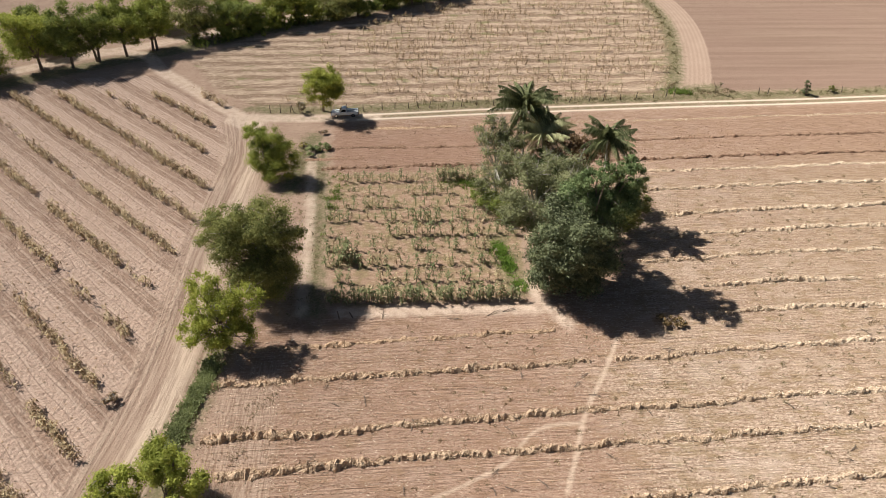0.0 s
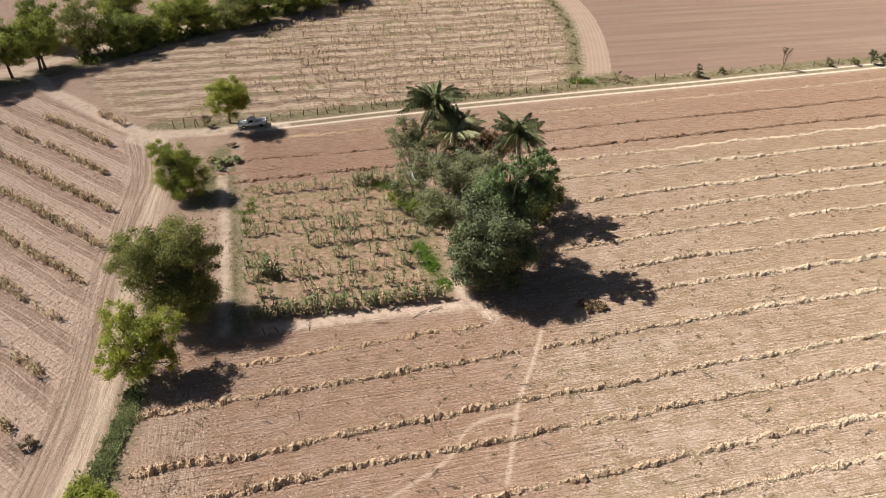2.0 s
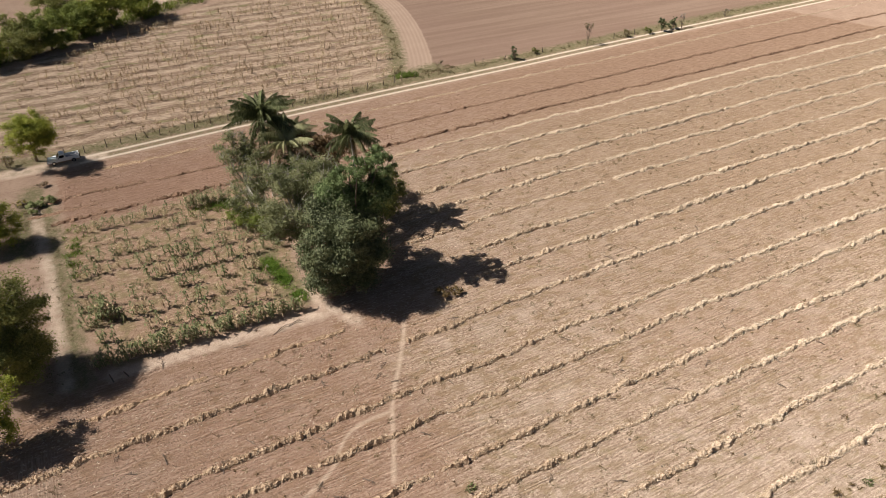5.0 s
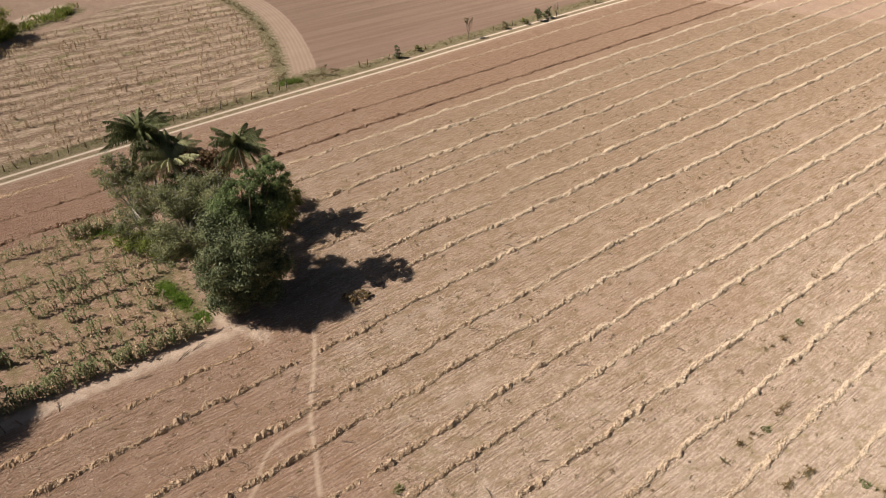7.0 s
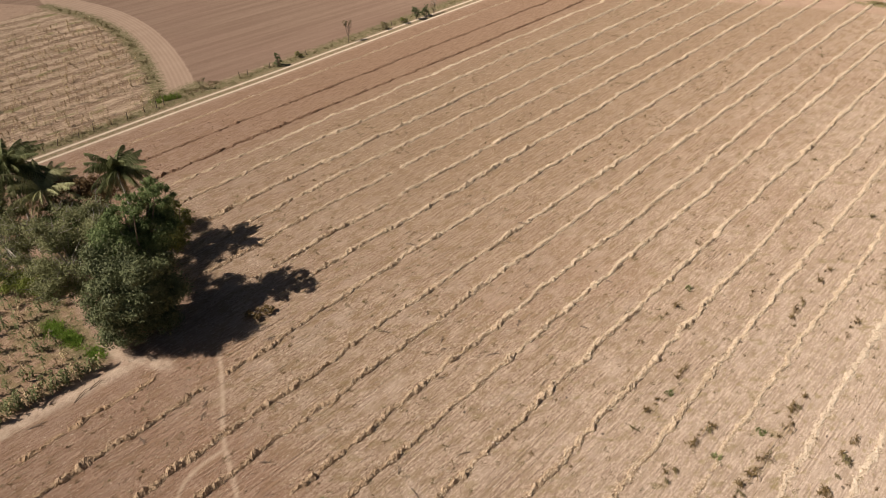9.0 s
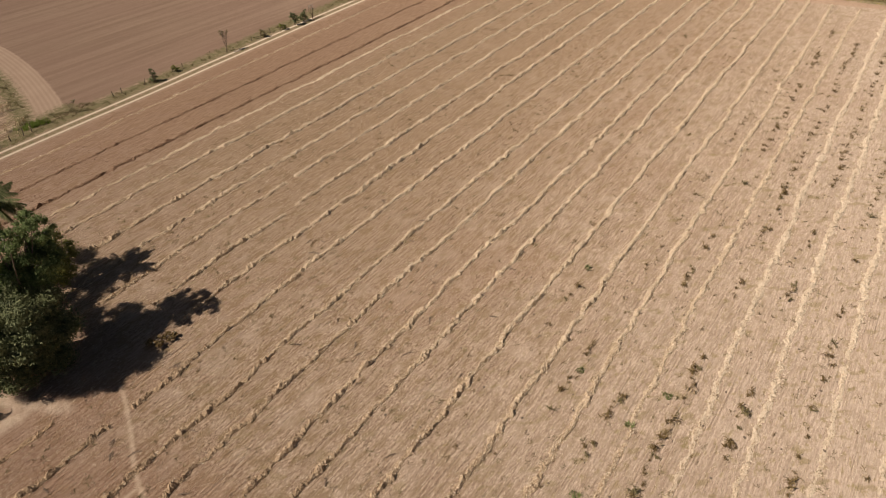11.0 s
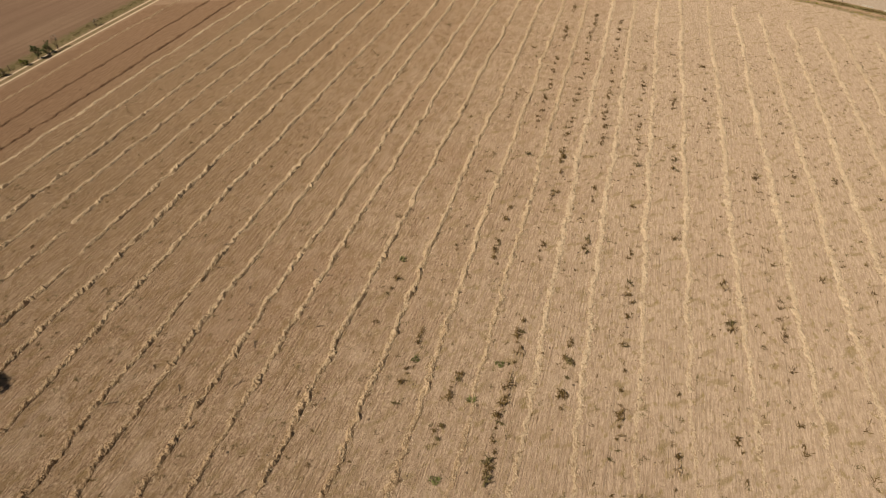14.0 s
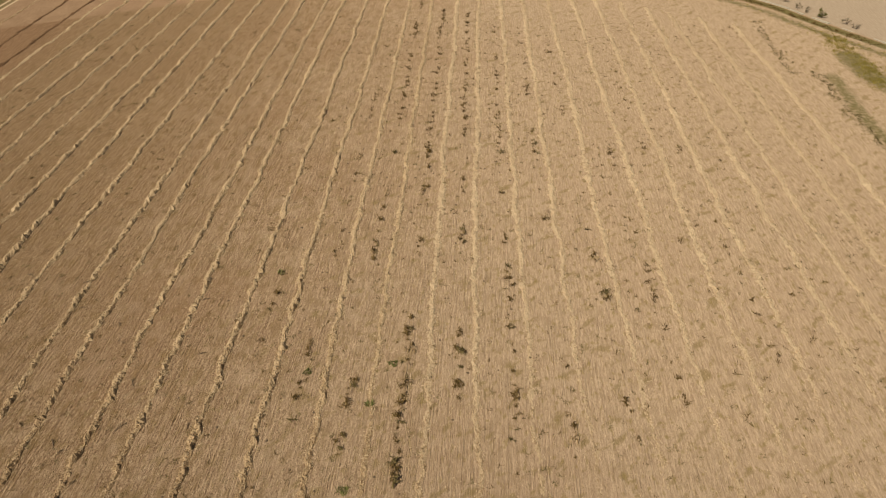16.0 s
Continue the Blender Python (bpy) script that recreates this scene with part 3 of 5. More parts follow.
# ---- windrows ----
def windrow(u0, u1, v, seed, mat, half=0.42, height=0.26, gaps=(), blades=56.0, drift=0.25, fan=0.0):
    """A long low bank of raked straw and clods."""
    r = np.random.RandomState(seed)
    u = np.arange(u0, u1, 0.12)
    mid = v + drift * smooth_noise(u * 0.12, seed, 3) + 0.17 * smooth_noise(u * 0.8, seed + 1, 3)
    if v < 95:
        mid = mid + 0.031 * np.minimum(u - np.interp(v, (20, 30), (80, 55)), 0)     # the rows bend a little towards the lane
    mid = mid + fan * np.maximum(u - 80, 0)
    body = 0.78 + 0.33 * smooth_noise(u * 0.6, seed + 2, 3) + 0.24 * smooth_noise(u * 2.1, seed + 6, 2)
    if v < 14:
        body = body * (np.clip((u - 40) / 55, 0.25, 1) if v < -3 else np.clip((u - 20) / 70, 0.5, 1))      # trodden flat at the near end
    for a, b in gaps:
        body = np.where((u > a) & (u < b), 0.0, body)
    body = np.clip(body, 0.0, 1.25)
    cross = np.array((-1.0, -0.75, -0.4, 0.0, 0.4, 0.75, 1.0))
    prof = np.array((-0.12, 0.5, 0.95, 1.0, 0.95, 0.5, -0.12))
    lump = r.normal(0, 1, (len(u) + 4, 9))
    lump = lump[:-4] * 0.15 + lump[1:-3] * 0.25 + lump[2:-2] * 0.3 + lump[3:-1] * 0.2 + lump[4:] * 0.1
    lump = np.clip(0.82 + 0.85 * (0.25 * lump[:, :-2] + 0.6 * lump[:, 1:-1] + 0.25 * lump[:, 2:]) + r.normal(0, 0.09, (len(u), 7)), 0.1, 2.0)
    side = r.uniform(-0.09, 0.09, (len(u), 7)) + 0.16 * smooth_noise(u * 1.3, seed + 4, 2)[:, None]
    size = np.clip(1.35 - (u + 22) / 130, 1.0, 1.35) if mat is not MAT_CLOD else np.ones(len(u))      # broader towards the lane
    wide = half * (size * (0.45 + 0.65 * body))[:, None] * (1 + side * 2)
    vv = mid[:, None] + cross * wide
    zz = height * prof * np.where(prof > 0, lump, 1) * (body * size)[:, None] - 0.03
    uu = u[:, None] + r.uniform(-0.045, 0.045, (len(u), 7))
    xy = uv_to_xy(uu, vv)
    verts = np.concatenate([xy, zz[..., None]], -1).reshape(-1, 3)
    i = np.arange(len(u) * 7).reshape(-1, 7)
    faces = np.stack([i[:-1, :-1].ravel(), i[1:, :-1].ravel(), i[1:, 1:].ravel(), i[:-1, 1:].ravel()], 1)
    keep = np.repeat((body[:-1] + body[1:]) > 0.02, 6)
    root = new("windrow")
    root.empty_display_size = 0.5
    child(new("ridge", fast_mesh("ridge", verts, faces[keep], [mat])), root)
    n = int((u1 - u0) * blades)
    if n:
        k = r.randint(0, len(u), n)
        k = k[body[k] > r.uniform(0.05, 0.6, n)]
        n = len(k)
        c = np.column_stack([uv_to_xy(u[k] + r.uniform(-.2, .2, n), mid[k]), np.zeros(n)])
        off = np.clip(r.normal(0, 0.85, n), -2.0, 2.0)
        c[:, :2] += (off * half * (0.45 + 0.65 * body[k]) * size[k])[:, None] * W
        c[:, 2] = 0.03 + height * body[k] * size[k] * np.clip(1.0 - off * off, 0, 1) * r.uniform(0.6, 1.1, n)
        brown = u[k] + r.normal(0, 20, n) < 42
        for part_of, stuff in ((brown, MAT_BROWNBLADE), (~brown, MAT_BLADE)) if mat is not MAT_CLOD else ((brown | ~brown, MAT_CLODBLADE),):
            if part_of.any():
                tagged(child(new("loose_straw", fast_mesh("loose_straw", *blade_quads(r, c[part_of], 0.27, 0.10, flat=0.8), [stuff])), root), kind="stuff")
    return root


def blade_quads(r, c, length, width, flat=0.3, comb=None):
    """Small pointed blades at the places c; comb: the way in which most of them lie."""
    n = len(c)
    d = r.normal(0, 1, (n, 3))
    if comb is not None:
        d = d * 0.45 + np.array(comb) * r.choice((-1, 1), n)[:, None]
    d[:, 2] = np.abs(d[:, 2]) * flat
    d /= np.linalg.norm(d, axis=1)[:, None]
    e = np.cross(d, r.normal(0, 1, (n, 3)))
    e /= np.linalg.norm(e, axis=1)[:, None]
    L = (length * r.uniform(0.5, 1.2, n))[:, None]
    wd = (width * r.uniform(0.6, 1.3, n))[:, None]
    v = np.stack([c - d * L * 0.5, c + e * wd * 0.5, c + d * L * 0.5, c - e * wd * 0.5], 1).reshape(-1, 3)
    return v, np.arange(n * 4).reshape(-1, 4)


STRAW_LABEL = "long low windrow of pale raked straw on stubble"
CLOD_LABEL = "low ridge of dark turned clods in the field"
# where each row lies across the field and how much it fans out to the east
ROWS = ((93, 0), (86.3, 0), (81, 0), (75.4, 0.004), (69.6, 0.004), (64.3, 0.010), (57.8, 0.004), (50.4, 0.009), (46.0, 0.009), (39.7, 0.013), (35.2, 0.016), (28.8, 0.017),
        (23.0, 0.019), (17.2, 0.022), (11.6, 0.016), (5.5, 0.013), (0, 0.014), (-6.2, 0.015), (-11.9, 0.017), (-18.6, 0.016), (-25.4, 0.021), (-31.6, 0.023), (-37.6, 0.022),
        (-44.2, 0.027), (-49.8, 0.033), (-56.2, 0.030), (-63.2, 0.028))
STARTS, GAPS = {93: 24, 86.3: 32, 81: 33, 75.4: 32, 69.6: 36, 64.3: 36}, {75.4: ((67, 69),), 69.6: ((37, 39), (60.5, 63)), 57.8: ((21, 24.0),), 93: ((24, 30),)}
for k, (v, fan) in enumerate(ROWS):
    start = STARTS.get(v, -10 if v < 30 else -22 + 0.4 * (k % 3))
    end = 206 if v > -20 else 200 + (v + 20) * 0.55
    south = v < 8
    faint = 0.75 if v in (81, 75.4, 93) else 0.62 if v in (-49.8, -56.2) else 0.85 if south else 1.0
    ob = windrow(start, end, v, 100 + 7 * k, MAT_PALESTRAW if south else MAT_STRAW, (0.52 if south else 0.40) * (0.7 + 0.3 * faint), (0.45 if v > 20 else 0.34) * faint, GAPS.get(v, ()), 46.0 if south else 56.0, fan=fan)
    tagged(ob, STRAW_LABEL, "windrow", "windrows in the stubble field")
for k, (v, a, b, mat, h) in enumerate(((116.2, -8, 205, MAT_BROWNSTRAW, 0.10), (108.8, -14, 206, MAT_CLOD, 0.26), (102.2, -13, 206, MAT_CLOD, 0.34), (98.4, 31, 206, MAT_STRAW, 0.2),
                                       (63.2, -20, 18, MAT_BROWNSTRAW, 0.30), (105.5, -16, -6, MAT_CLOD, 0.12))):
    tagged(windrow(a, b, v, 700 + 9 * k, mat, 0.36, h, (), 16.0), CLOD_LABEL if mat is MAT_CLOD else STRAW_LABEL, "windrow", "windrows in the stubble field")


# ---- trees ----
def leaf_cloud(r, clumps, count, size, slim=0.5, hang=0.0, loose=0.42):
    """Leaves spread through clumps (x, y, z, radius)."""
    c = np.asarray(clumps, float)
    w = c[:, 3] ** 2
    k = r.choice(len(c), count, p=w / w.sum())
    d = r.normal(0, 1, (count, 3))
    d /= np.linalg.norm(d, axis=1)[:, None]
    d[:, 2] = np.where(d[:, 2] < -0.3, d[:, 2] * 0.5, d[:, 2])
    rad = c[k, 3] * np.minimum(np.abs(r.normal(0.82, loose, count)), 1.0 + 2.4 * loose)
    p = c[k, :3] + d * rad[:, None] * (1, 1, 0.8)
    t = np.cross(d + r.normal(0, 0.6, (count, 3)), r.normal(0, 1, (count, 3)))
    t[:, 2] -= hang
    t /= np.linalg.norm(t, axis=1)[:, None]
    nrm = d + r.normal(0, 0.5, (count, 3)) + (0, 0, 0.4)
    e = np.cross(t, nrm)
    e /= np.linalg.norm(e, axis=1)[:, None]
    L = (size * r.uniform(0.6, 1.3, count))[:, None]
    v = np.stack([p - t * L * 0.5, p + e * L * slim * 0.5 - t * L * 0.05, p + t * L * 0.5, p - e * L * slim * 0.5 - t * L * 0.05], 1)
    return v.reshape(-1, 3), np.arange(count * 4).reshape(-1, 4)


def tree(name, base, lobes, leaf, count, size, label, seed, bark=None, trunk_r=0.22, stems=1, slim=0.5, hang=0.0, bare=0, group="", clump_n=24, category="tree", loose=0.42):
    """lobes: (dx, dy, z, radius across, radius up) of the crown, from the trunk's base."""
    r = np.random.RandomState(seed)
    bark = bark or MAT_BARK
    root = new(name)
    root.location = (*base, 0)
    root.empty_display_size = 0.5
    clumps = []
    for lx, ly, lz, ra, ru in lobes:
        for _ in range(clump_n):
            d = r.normal(0, 1, 3)
            d /= np.linalg.norm(d)
            q = r.uniform(0.2, 1.0) ** 0.5
            clumps.append((lx + d[0] * ra * q, ly + d[1] * ra * q, max(0.5, lz + d[2] * ru * q), min(ra, 2.2 * ru) * r.uniform(0.15, 0.38)))
    zmid = np.mean([l[2] for l in lobes])
    wood = Soup()
    top = np.array([np.mean([l[0] for l in lobes]), np.mean([l[1] for l in lobes]), zmid])
    forks = []
    for s in range(stems):
        off = r.normal(0, 0.35, 2) * (stems > 1)
        lean = r.normal(0, 0.5, 2)
        path = [(off[0], off[1], -0.15), (off[0] + lean[0] * 0.3, off[1] + lean[1] * 0.3, zmid * 0.33), (top[0] * 0.7 + lean[0], top[1] * 0.7 + lean[1], zmid * 0.7), (top[0] + lean[0] * 1.5, top[1] + lean[1] * 1.5, zmid * 1.15)]
        wood.add(*tube(path, [trunk_r * k for k in (1.25, 0.9, 0.65, 0.25)], 8))
        forks += [np.array(path[1]), np.array(path[2])]
    trunk = new("trunk", wood.mesh("trunk", [bark], True))
    child(trunk, root)
    pick = r.choice(len(clumps), min(len(clumps), 9 + 3 * len(lobes)), replace=False)
    for i in pick:
        e = np.array(clumps[i][:3])
        f = forks[r.randint(len(forks))]
        m = (f + e) / 2 + r.normal(0, 0.3, 3)
        v, q = tube([f, m, e], [trunk_r * 0.45, trunk_r * 0.28, 0.03], 5)
        child(new("limb", fast_mesh("limb", v, q, [bark], smooth=True)), root)
    cr = Soup()
    cr.add(*leaf_cloud(r, clumps, count, size, slim, hang, loose), 0)
    for _ in range(bare):
        c = clumps[r.randint(len(clumps))]
        a = np.array(c[:3])
        d = r.normal(0, 1, 3)
        d[2] = abs(d[2])
        b = a + d / np.linalg.norm(d) * c[3] * 1.9
        cr.add(*tube([a, (a + b) / 2 + r.normal(0, 0.1, 3), b], [0.05, 0.035, 0.012], 4), 1)
    child(new("crown", cr.mesh("crown", [leaf, MAT_TWIG])), root)
    return tagged(root, label, category, group)


def palm(base, height, fronds, length, seed, label, dry=0.25, leaf=None):
    r = np.random.RandomState(seed)
    root = new("palm_tree")
    root.location = (*base, 0)
    trunk = Soup()
    trunk.add(*tube([(0, 0, -0.1), (0.25, -0.1, height * 0.35), (0.35, -0.05, height * 0.7), (0.2, 0, height)], [0.26, 0.2, 0.17, 0.2], 8))
    child(new("trunk", trunk.mesh("trunk", [MAT_PALEBARK], True)), root)
    for k in range(fronds):
        s = Soup()
        az = k * 2.399 + r.uniform(-0.3, 0.3)
        up = r.uniform(0.25, 1.45) if r.rand() < 0.72 else r.uniform(-0.9, 0.3)
        ll = length * r.uniform(0.85, 1.1)
        t = np.linspace(0, 1, 9)
        elev = up - (0.65 + 0.65 * r.rand()) * t * (1.0 + 0.35 * max(up, 0))
        step = ll / 8
        rr = np.concatenate([[0], np.cumsum(np.cos(elev[:-1]) * step)])
        zz = np.concatenate([[0], np.cumsum(np.sin(elev[:-1]) * step)])
        spine = np.column_stack([np.cos(az) * rr + 0.2, np.sin(az) * rr, height + zz])
        s.add(*tube(spine, np.linspace(0.06, 0.015, 9), 4))
        m = 64
        tt = np.linspace(0.14, 0.99, m)
        pos = np.column_stack([np.interp(tt, t, spine[:, i]) for i in range(3)])
        fwd = np.gradient(pos, axis=0)
        fwd /= np.linalg.norm(fwd, axis=1)[:, None]
        side = np.array((-np.sin(az), np.cos(az), 0))
        for sg in (-1, 1):
            lf = 1.0 * np.sin(np.pi * np.clip(tt * 0.85 + 0.12, 0, 1)) ** 0.7
            dirv = side * sg + fwd * 0.55 + np.array((0, 0, -0.9)) + r.normal(0, 0.2, (m, 3))
            dirv /= np.linalg.norm(dirv, axis=1)[:, None]
            tip = pos + dirv * lf[:, None] + (0, 0, -0.12)
            w = fwd * 0.04
            v = np.stack([pos - w, pos + w, (pos + tip) / 2 + w * 1.1 + (0, 0, 0.04), tip], 1).reshape(-1, 3)
            s.add(v, np.arange(m * 4).reshape(-1, 4))
        child(new("frond", s.mesh("frond", [MAT_PALMDRY if (up < -0.05 and r.rand() < dry * 3) else (leaf or MAT_PALM)])), root)
    return tagged(root, label, "palm", "palms in the grove")


WILLOW = "green willow-like tree with feathery leaves beside the field lane"
tree("willow_tree", (-22.6, 122.5), [(1.0, -2.3, 5.2, 3.2, 2.6), (1.5, -2.9, 7.8, 2.7, 2.2), (-0.1, -2.3, 7.0, 2.6, 2.4), (2.4, -2.6, 6.0, 2.3, 2.2)], MAT_WILLOWLIGHT, 34000, 0.24,
     "bright green round tree beside a parked pickup", 11, trunk_r=0.22)
tree("willow_tree", (-27.2, 98.4), [(-0.6, 0, 4.4, 3.2, 3.6), (-2.2, 1.2, 7.0, 2.3, 2.2), (1.8, -0.5, 3.6, 2.8, 2.4), (0.6, 0.4, 6.2, 2.6, 2.2), (0.3, -0.6, 1.8, 2.6, 1.5)], MAT_WILLOWMID, 48000, 0.25, WILLOW, 12, slim=0.35, hang=0.4)
tree("willow_tree", (-23.9, 70.0), [(-0.5, 0, 6.2, 4.8, 4.4), (2.6, -0.6, 5.4, 4.2, 4.0), (-3.0, 0.5, 8.6, 3.4, 3.4), (1.5, 1.0, 10.2, 3.8, 2.8), (-1.0, 1.0, 10.8, 3.4, 2.6), (4.0, 0.4, 8.0, 2.8, 2.8), (1.0, -0.8, 3.2, 4.0, 2.4)], MAT_OLIVE, 95000, 0.25,
     "large dense olive-green tree with several trunks beside the plot", 13, trunk_r=0.3, stems=3, bare=60)
tree("willow_tree", (-25.4, 59.4), [(-1.8, 0.8, 5.4, 2.8, 2.4), (1.6, 0.6, 6.8, 2.7, 1.9), (-0.3, -0.8, 4.0, 2.5, 2.2), (-1.6, 1.5, 9.2, 1.9, 1.7), (3.0, 2.4, 6.4, 2.2, 1.6), (2.4, -0.2, 3.8, 2.0, 1.6), (-2.8, -0.6, 3.6, 1.8, 1.6)], MAT_WILLOWLIGHT, 28000, 0.25,
     "open yellow-green tree with dark branches beside the ditch", 14, trunk_r=0.25, stems=2, hang=0.8, bare=40)
tree("willow_tree", (-25.6, 39.8), [(-0.4, 0.6, 3.8, 2.1, 2.4), (1.8, -0.6, 3.4, 1.9, 1.8), (-1.4, 1.7, 4.4, 1.7, 1.7)], MAT_WILLOWLIGHT, 18000, 0.24,
     "young yellow-green tree at the end of the ditch", 15, trunk_r=0.14, stems=3)
tree("willow_tree", (-31.2, 38.4), [(0, 0.4, 2.8, 1.9, 1.8), (2.0, 0.8, 3.0, 1.7, 1.6)], MAT_WILLOWLIGHT, 11000, 0.24,
     "young yellow-green tree beside the dirt lane", 16, trunk_r=0.12, stems=2, bare=40)

GROVE = "trees of the grove"
tree("mango_tree", (14.8, 71.6), [(-0.9, -1.6, 7.0, 3.3, 3.4), (2.2, -1.8, 8.0, 3.8, 3.6), (0.3, -2.2, 9.8, 3.4, 2.2), (-0.4, -1.0, 3.9, 3.6, 2.8), (3.2, -1.0, 3.6, 3.4, 2.6), (4.2, -0.6, 7.0, 3.6, 3.6), (1.2, -3.8, 8.2, 2.9, 2.4), (0.6, 1.6, 11.0, 3.0, 2.0)],
     MAT_DARKLEAF, 95000, 0.33, "dense dark-green mango-like tree at the field corner", 21, trunk_r=0.42, group=GROVE, slim=0.42, clump_n=30, loose=0.40)
tree("broad_tree", (18.8, 74.2), [(0, 0, 8.5, 3.4, 4.0), (1.8, -0.8, 12.4, 3.2, 1.2), (-0.4, -0.4, 14.8, 2.8, 0.9), (2.6, -1.4, 17.4, 2.4, 0.6), (3.4, -0.6, 15.6, 2.6, 0.7), (1.4, -1.0, 16.2, 2.6, 0.6), (4.2, 0.4, 13.6, 2.2, 0.8), (-2.2, 0.4, 12.2, 2.6, 1.5), (1.8, 2.4, 8.0, 2.6, 2.6)], MAT_LAYERLEAF, 60000, 0.29,
     "tall green tree with flat layered crown in the grove", 22, trunk_r=0.34, group=GROVE, bare=30)
tree("scrub_tree", (13.0, 82.0), [(0, 0, 6.5, 4.0, 4.0), (2.8, 1.0, 10.0, 3.4, 3.0), (-2.4, -1.5, 5.2, 3.0, 3.0), (-0.4, 2.5, 10.4, 3.2, 2.6)], MAT_GREYLEAF, 42000, 0.26,
     "grey-green thinly leaved tree in the grove", 23, group=GROVE, bare=200, bark=MAT_PALEBARK)
tree("scrub_tree", (8.2, 93.4), [(0, 0, 6.5, 3.2, 4.6), (1.8, -2.0, 6.5, 3.2, 3.8), (-1.2, 1.5, 10.4, 2.6, 3.0), (2.0, 1.0, 9.6, 2.4, 2.6), (-0.5, -3.5, 3.4, 2.6, 2.4)], MAT_GREYLEAF, 24000, 0.26,
     "grey-green thorny shrub tree with bare twigs", 24, group=GROVE, bare=260, bark=MAT_PALEBARK)
tree("scrub_tree", (16.5, 88.5), [(0, 0, 7.0, 3.2, 3.2), (-2.4, 2.0, 7.4, 2.8, 2.8)], MAT_GREENLEAF, 20000, 0.26,
     "green leafy tree beneath the palms", 28, group=GROVE, bare=30)
tree("scrub_tree", (26.0, 83.6), [(0, 0, 3.8, 3.0, 3.0), (2.2, 1.2, 4.4, 2.2, 2.4), (-1.6, -1.5, 5.0, 2.4, 3.0)], MAT_OLIVE, 17000, 0.27,
     "low shaded green tree at the grove's edge", 25, group=GROVE, bare=60)
tree("scrub_tree", (19.8, 92.0), [(0, 0, 7.6, 2.8, 4.0), (2.6, 0.4, 9.6, 2.4, 2.6), (-2.2, 0, 9.2, 2.4, 3.0)], MAT_RUST, 17000, 0.28,
     "reddish-brown withered tree between the palms", 26, group=GROVE, bare=60)
tree("scrub_tree", (9.4, 86.0), [(0, 0, 2.0, 2.6, 1.6), (-1.8, 3.0, 1.6, 2.2, 1.2), (-3.5, 5.5, 1.2, 1.8, 0.9)], MAT_WILLOW, 9000, 0.28,
     "low bright green shrub at the plot's edge", 27, group=GROVE, trunk_r=0.1)
palm((12.0, 96.6), 13.4, 74, 5.4, 31, "tall palm with many dark drooping fronds behind the grove", 0.05)
palm((14.4, 92.8), 10.6, 46, 5.2, 32, "palm with pale drooping fronds in the grove", 0.33, MAT_PALMPALE)
palm((22.4, 86.6), 13.4, 40, 4.4, 33, "dark slender palm beside the broad trees", 0.1)


# ---- far tree line ----
rt = np.random.RandomState(5)
LINE = [(-92, 133.5, 12), (-84, 141, 14), (-78, 142.5, 15), (-74, 146, 13), (-69, 149, 15), (-64, 152.5, 14), (-56.5, 158.5, 15), (-50, 160, 16), (-46, 164.5, 13), (-40, 168, 14), (-34, 171, 15),
        (-27, 172, 14), (-21, 175, 15), (-14.5, 181, 13), (-8, 184, 14), (-1, 188, 13), (-100, 141, 13), (-88, 152, 12), (-66, 166, 12), (-52, 174, 12), (-38, 184, 13), (-20, 192, 12)]
for k, (x, y, h) in enumerate(LINE):
    h *= rt.uniform(0.95, 1.2)
    h *= 0.92 if k < 7 else (0.85 if k > 15 else 0.62)
    w = rt.uniform(4.4, 5.8) if k < 7 else rt.uniform(3.6, 4.8)
    lobes = [(0, 0, h * 0.52, w, h * 0.32), (rt.uniform(-2, 2), rt.uniform(-2, 2), h * 0.72, w * 0.75, h * 0.24), (rt.uniform(-3, 3), rt.uniform(-2, 2), h * 0.45, w * 0.7, h * 0.25)] + ([(rt.uniform(-2, 2), rt.uniform(-1, 1), h * 0.22, w * 0.8, h * 0.2)] if k > 5 else [])
    tree("willow_tree", (x, y), lobes, (MAT_WILLOWMID, MAT_OLIVE, MAT_WILLOW, MAT_WILLOW, MAT_WILLOWMID)[k % 5] if k != 1 else MAT_WILLOWLIGHT, 17000, 0.40,
         "tall green willow-like tree along the dirt road", 200 + k, trunk_r=0.26, stems=1 + k % 2, group="trees along the far dirt road")

# ---- maize ----
def maize(r, height, leaves, lean, droop, stalk=0.03, wide=0.07):
    """Vertices and quads of one maize plant, its foot at the origin."""
    s = Soup()
    tilt = r.normal(0, lean, 2)
    top = np.array((tilt[0] * height, tilt[1] * height, height))
    path = [np.zeros(3) - (0, 0, 0.05), top * 0.5 + (tilt[0] * -0.05, 0, 0), top]
    s.add(*tube(path, [stalk, stalk * 0.8, stalk * 0.4], 4))
    for k in range(leaves):
        t = r.uniform(0.18, 0.97)
        p = top * t
        a = k * 2.5 + r.uniform(-0.7, 0.7)
        d = np.array((math.cos(a), math.sin(a), 0))
        e = np.array((-d[1], d[0], 0))
        L = r.uniform(0.45, 0.85)
        w = wide * r.uniform(0.7, 1.2)
        m1 = p + d * L * 0.42 + (0, 0, L * (0.42 - droop * 0.3))
        m2 = p + d * L * (0.85 - droop * 0.15) + (0, 0, L * (0.30 - droop))
        s.add([p - e * w * 0.5, p + e * w * 0.5, m1 + e * w, m1 - e * w, m2 + e * w * 0.3, m2 - e * w * 0.3], [(0, 1, 2, 3), (3, 2, 4, 5)])
    return np.concatenate(s.v), np.concatenate(s.f)


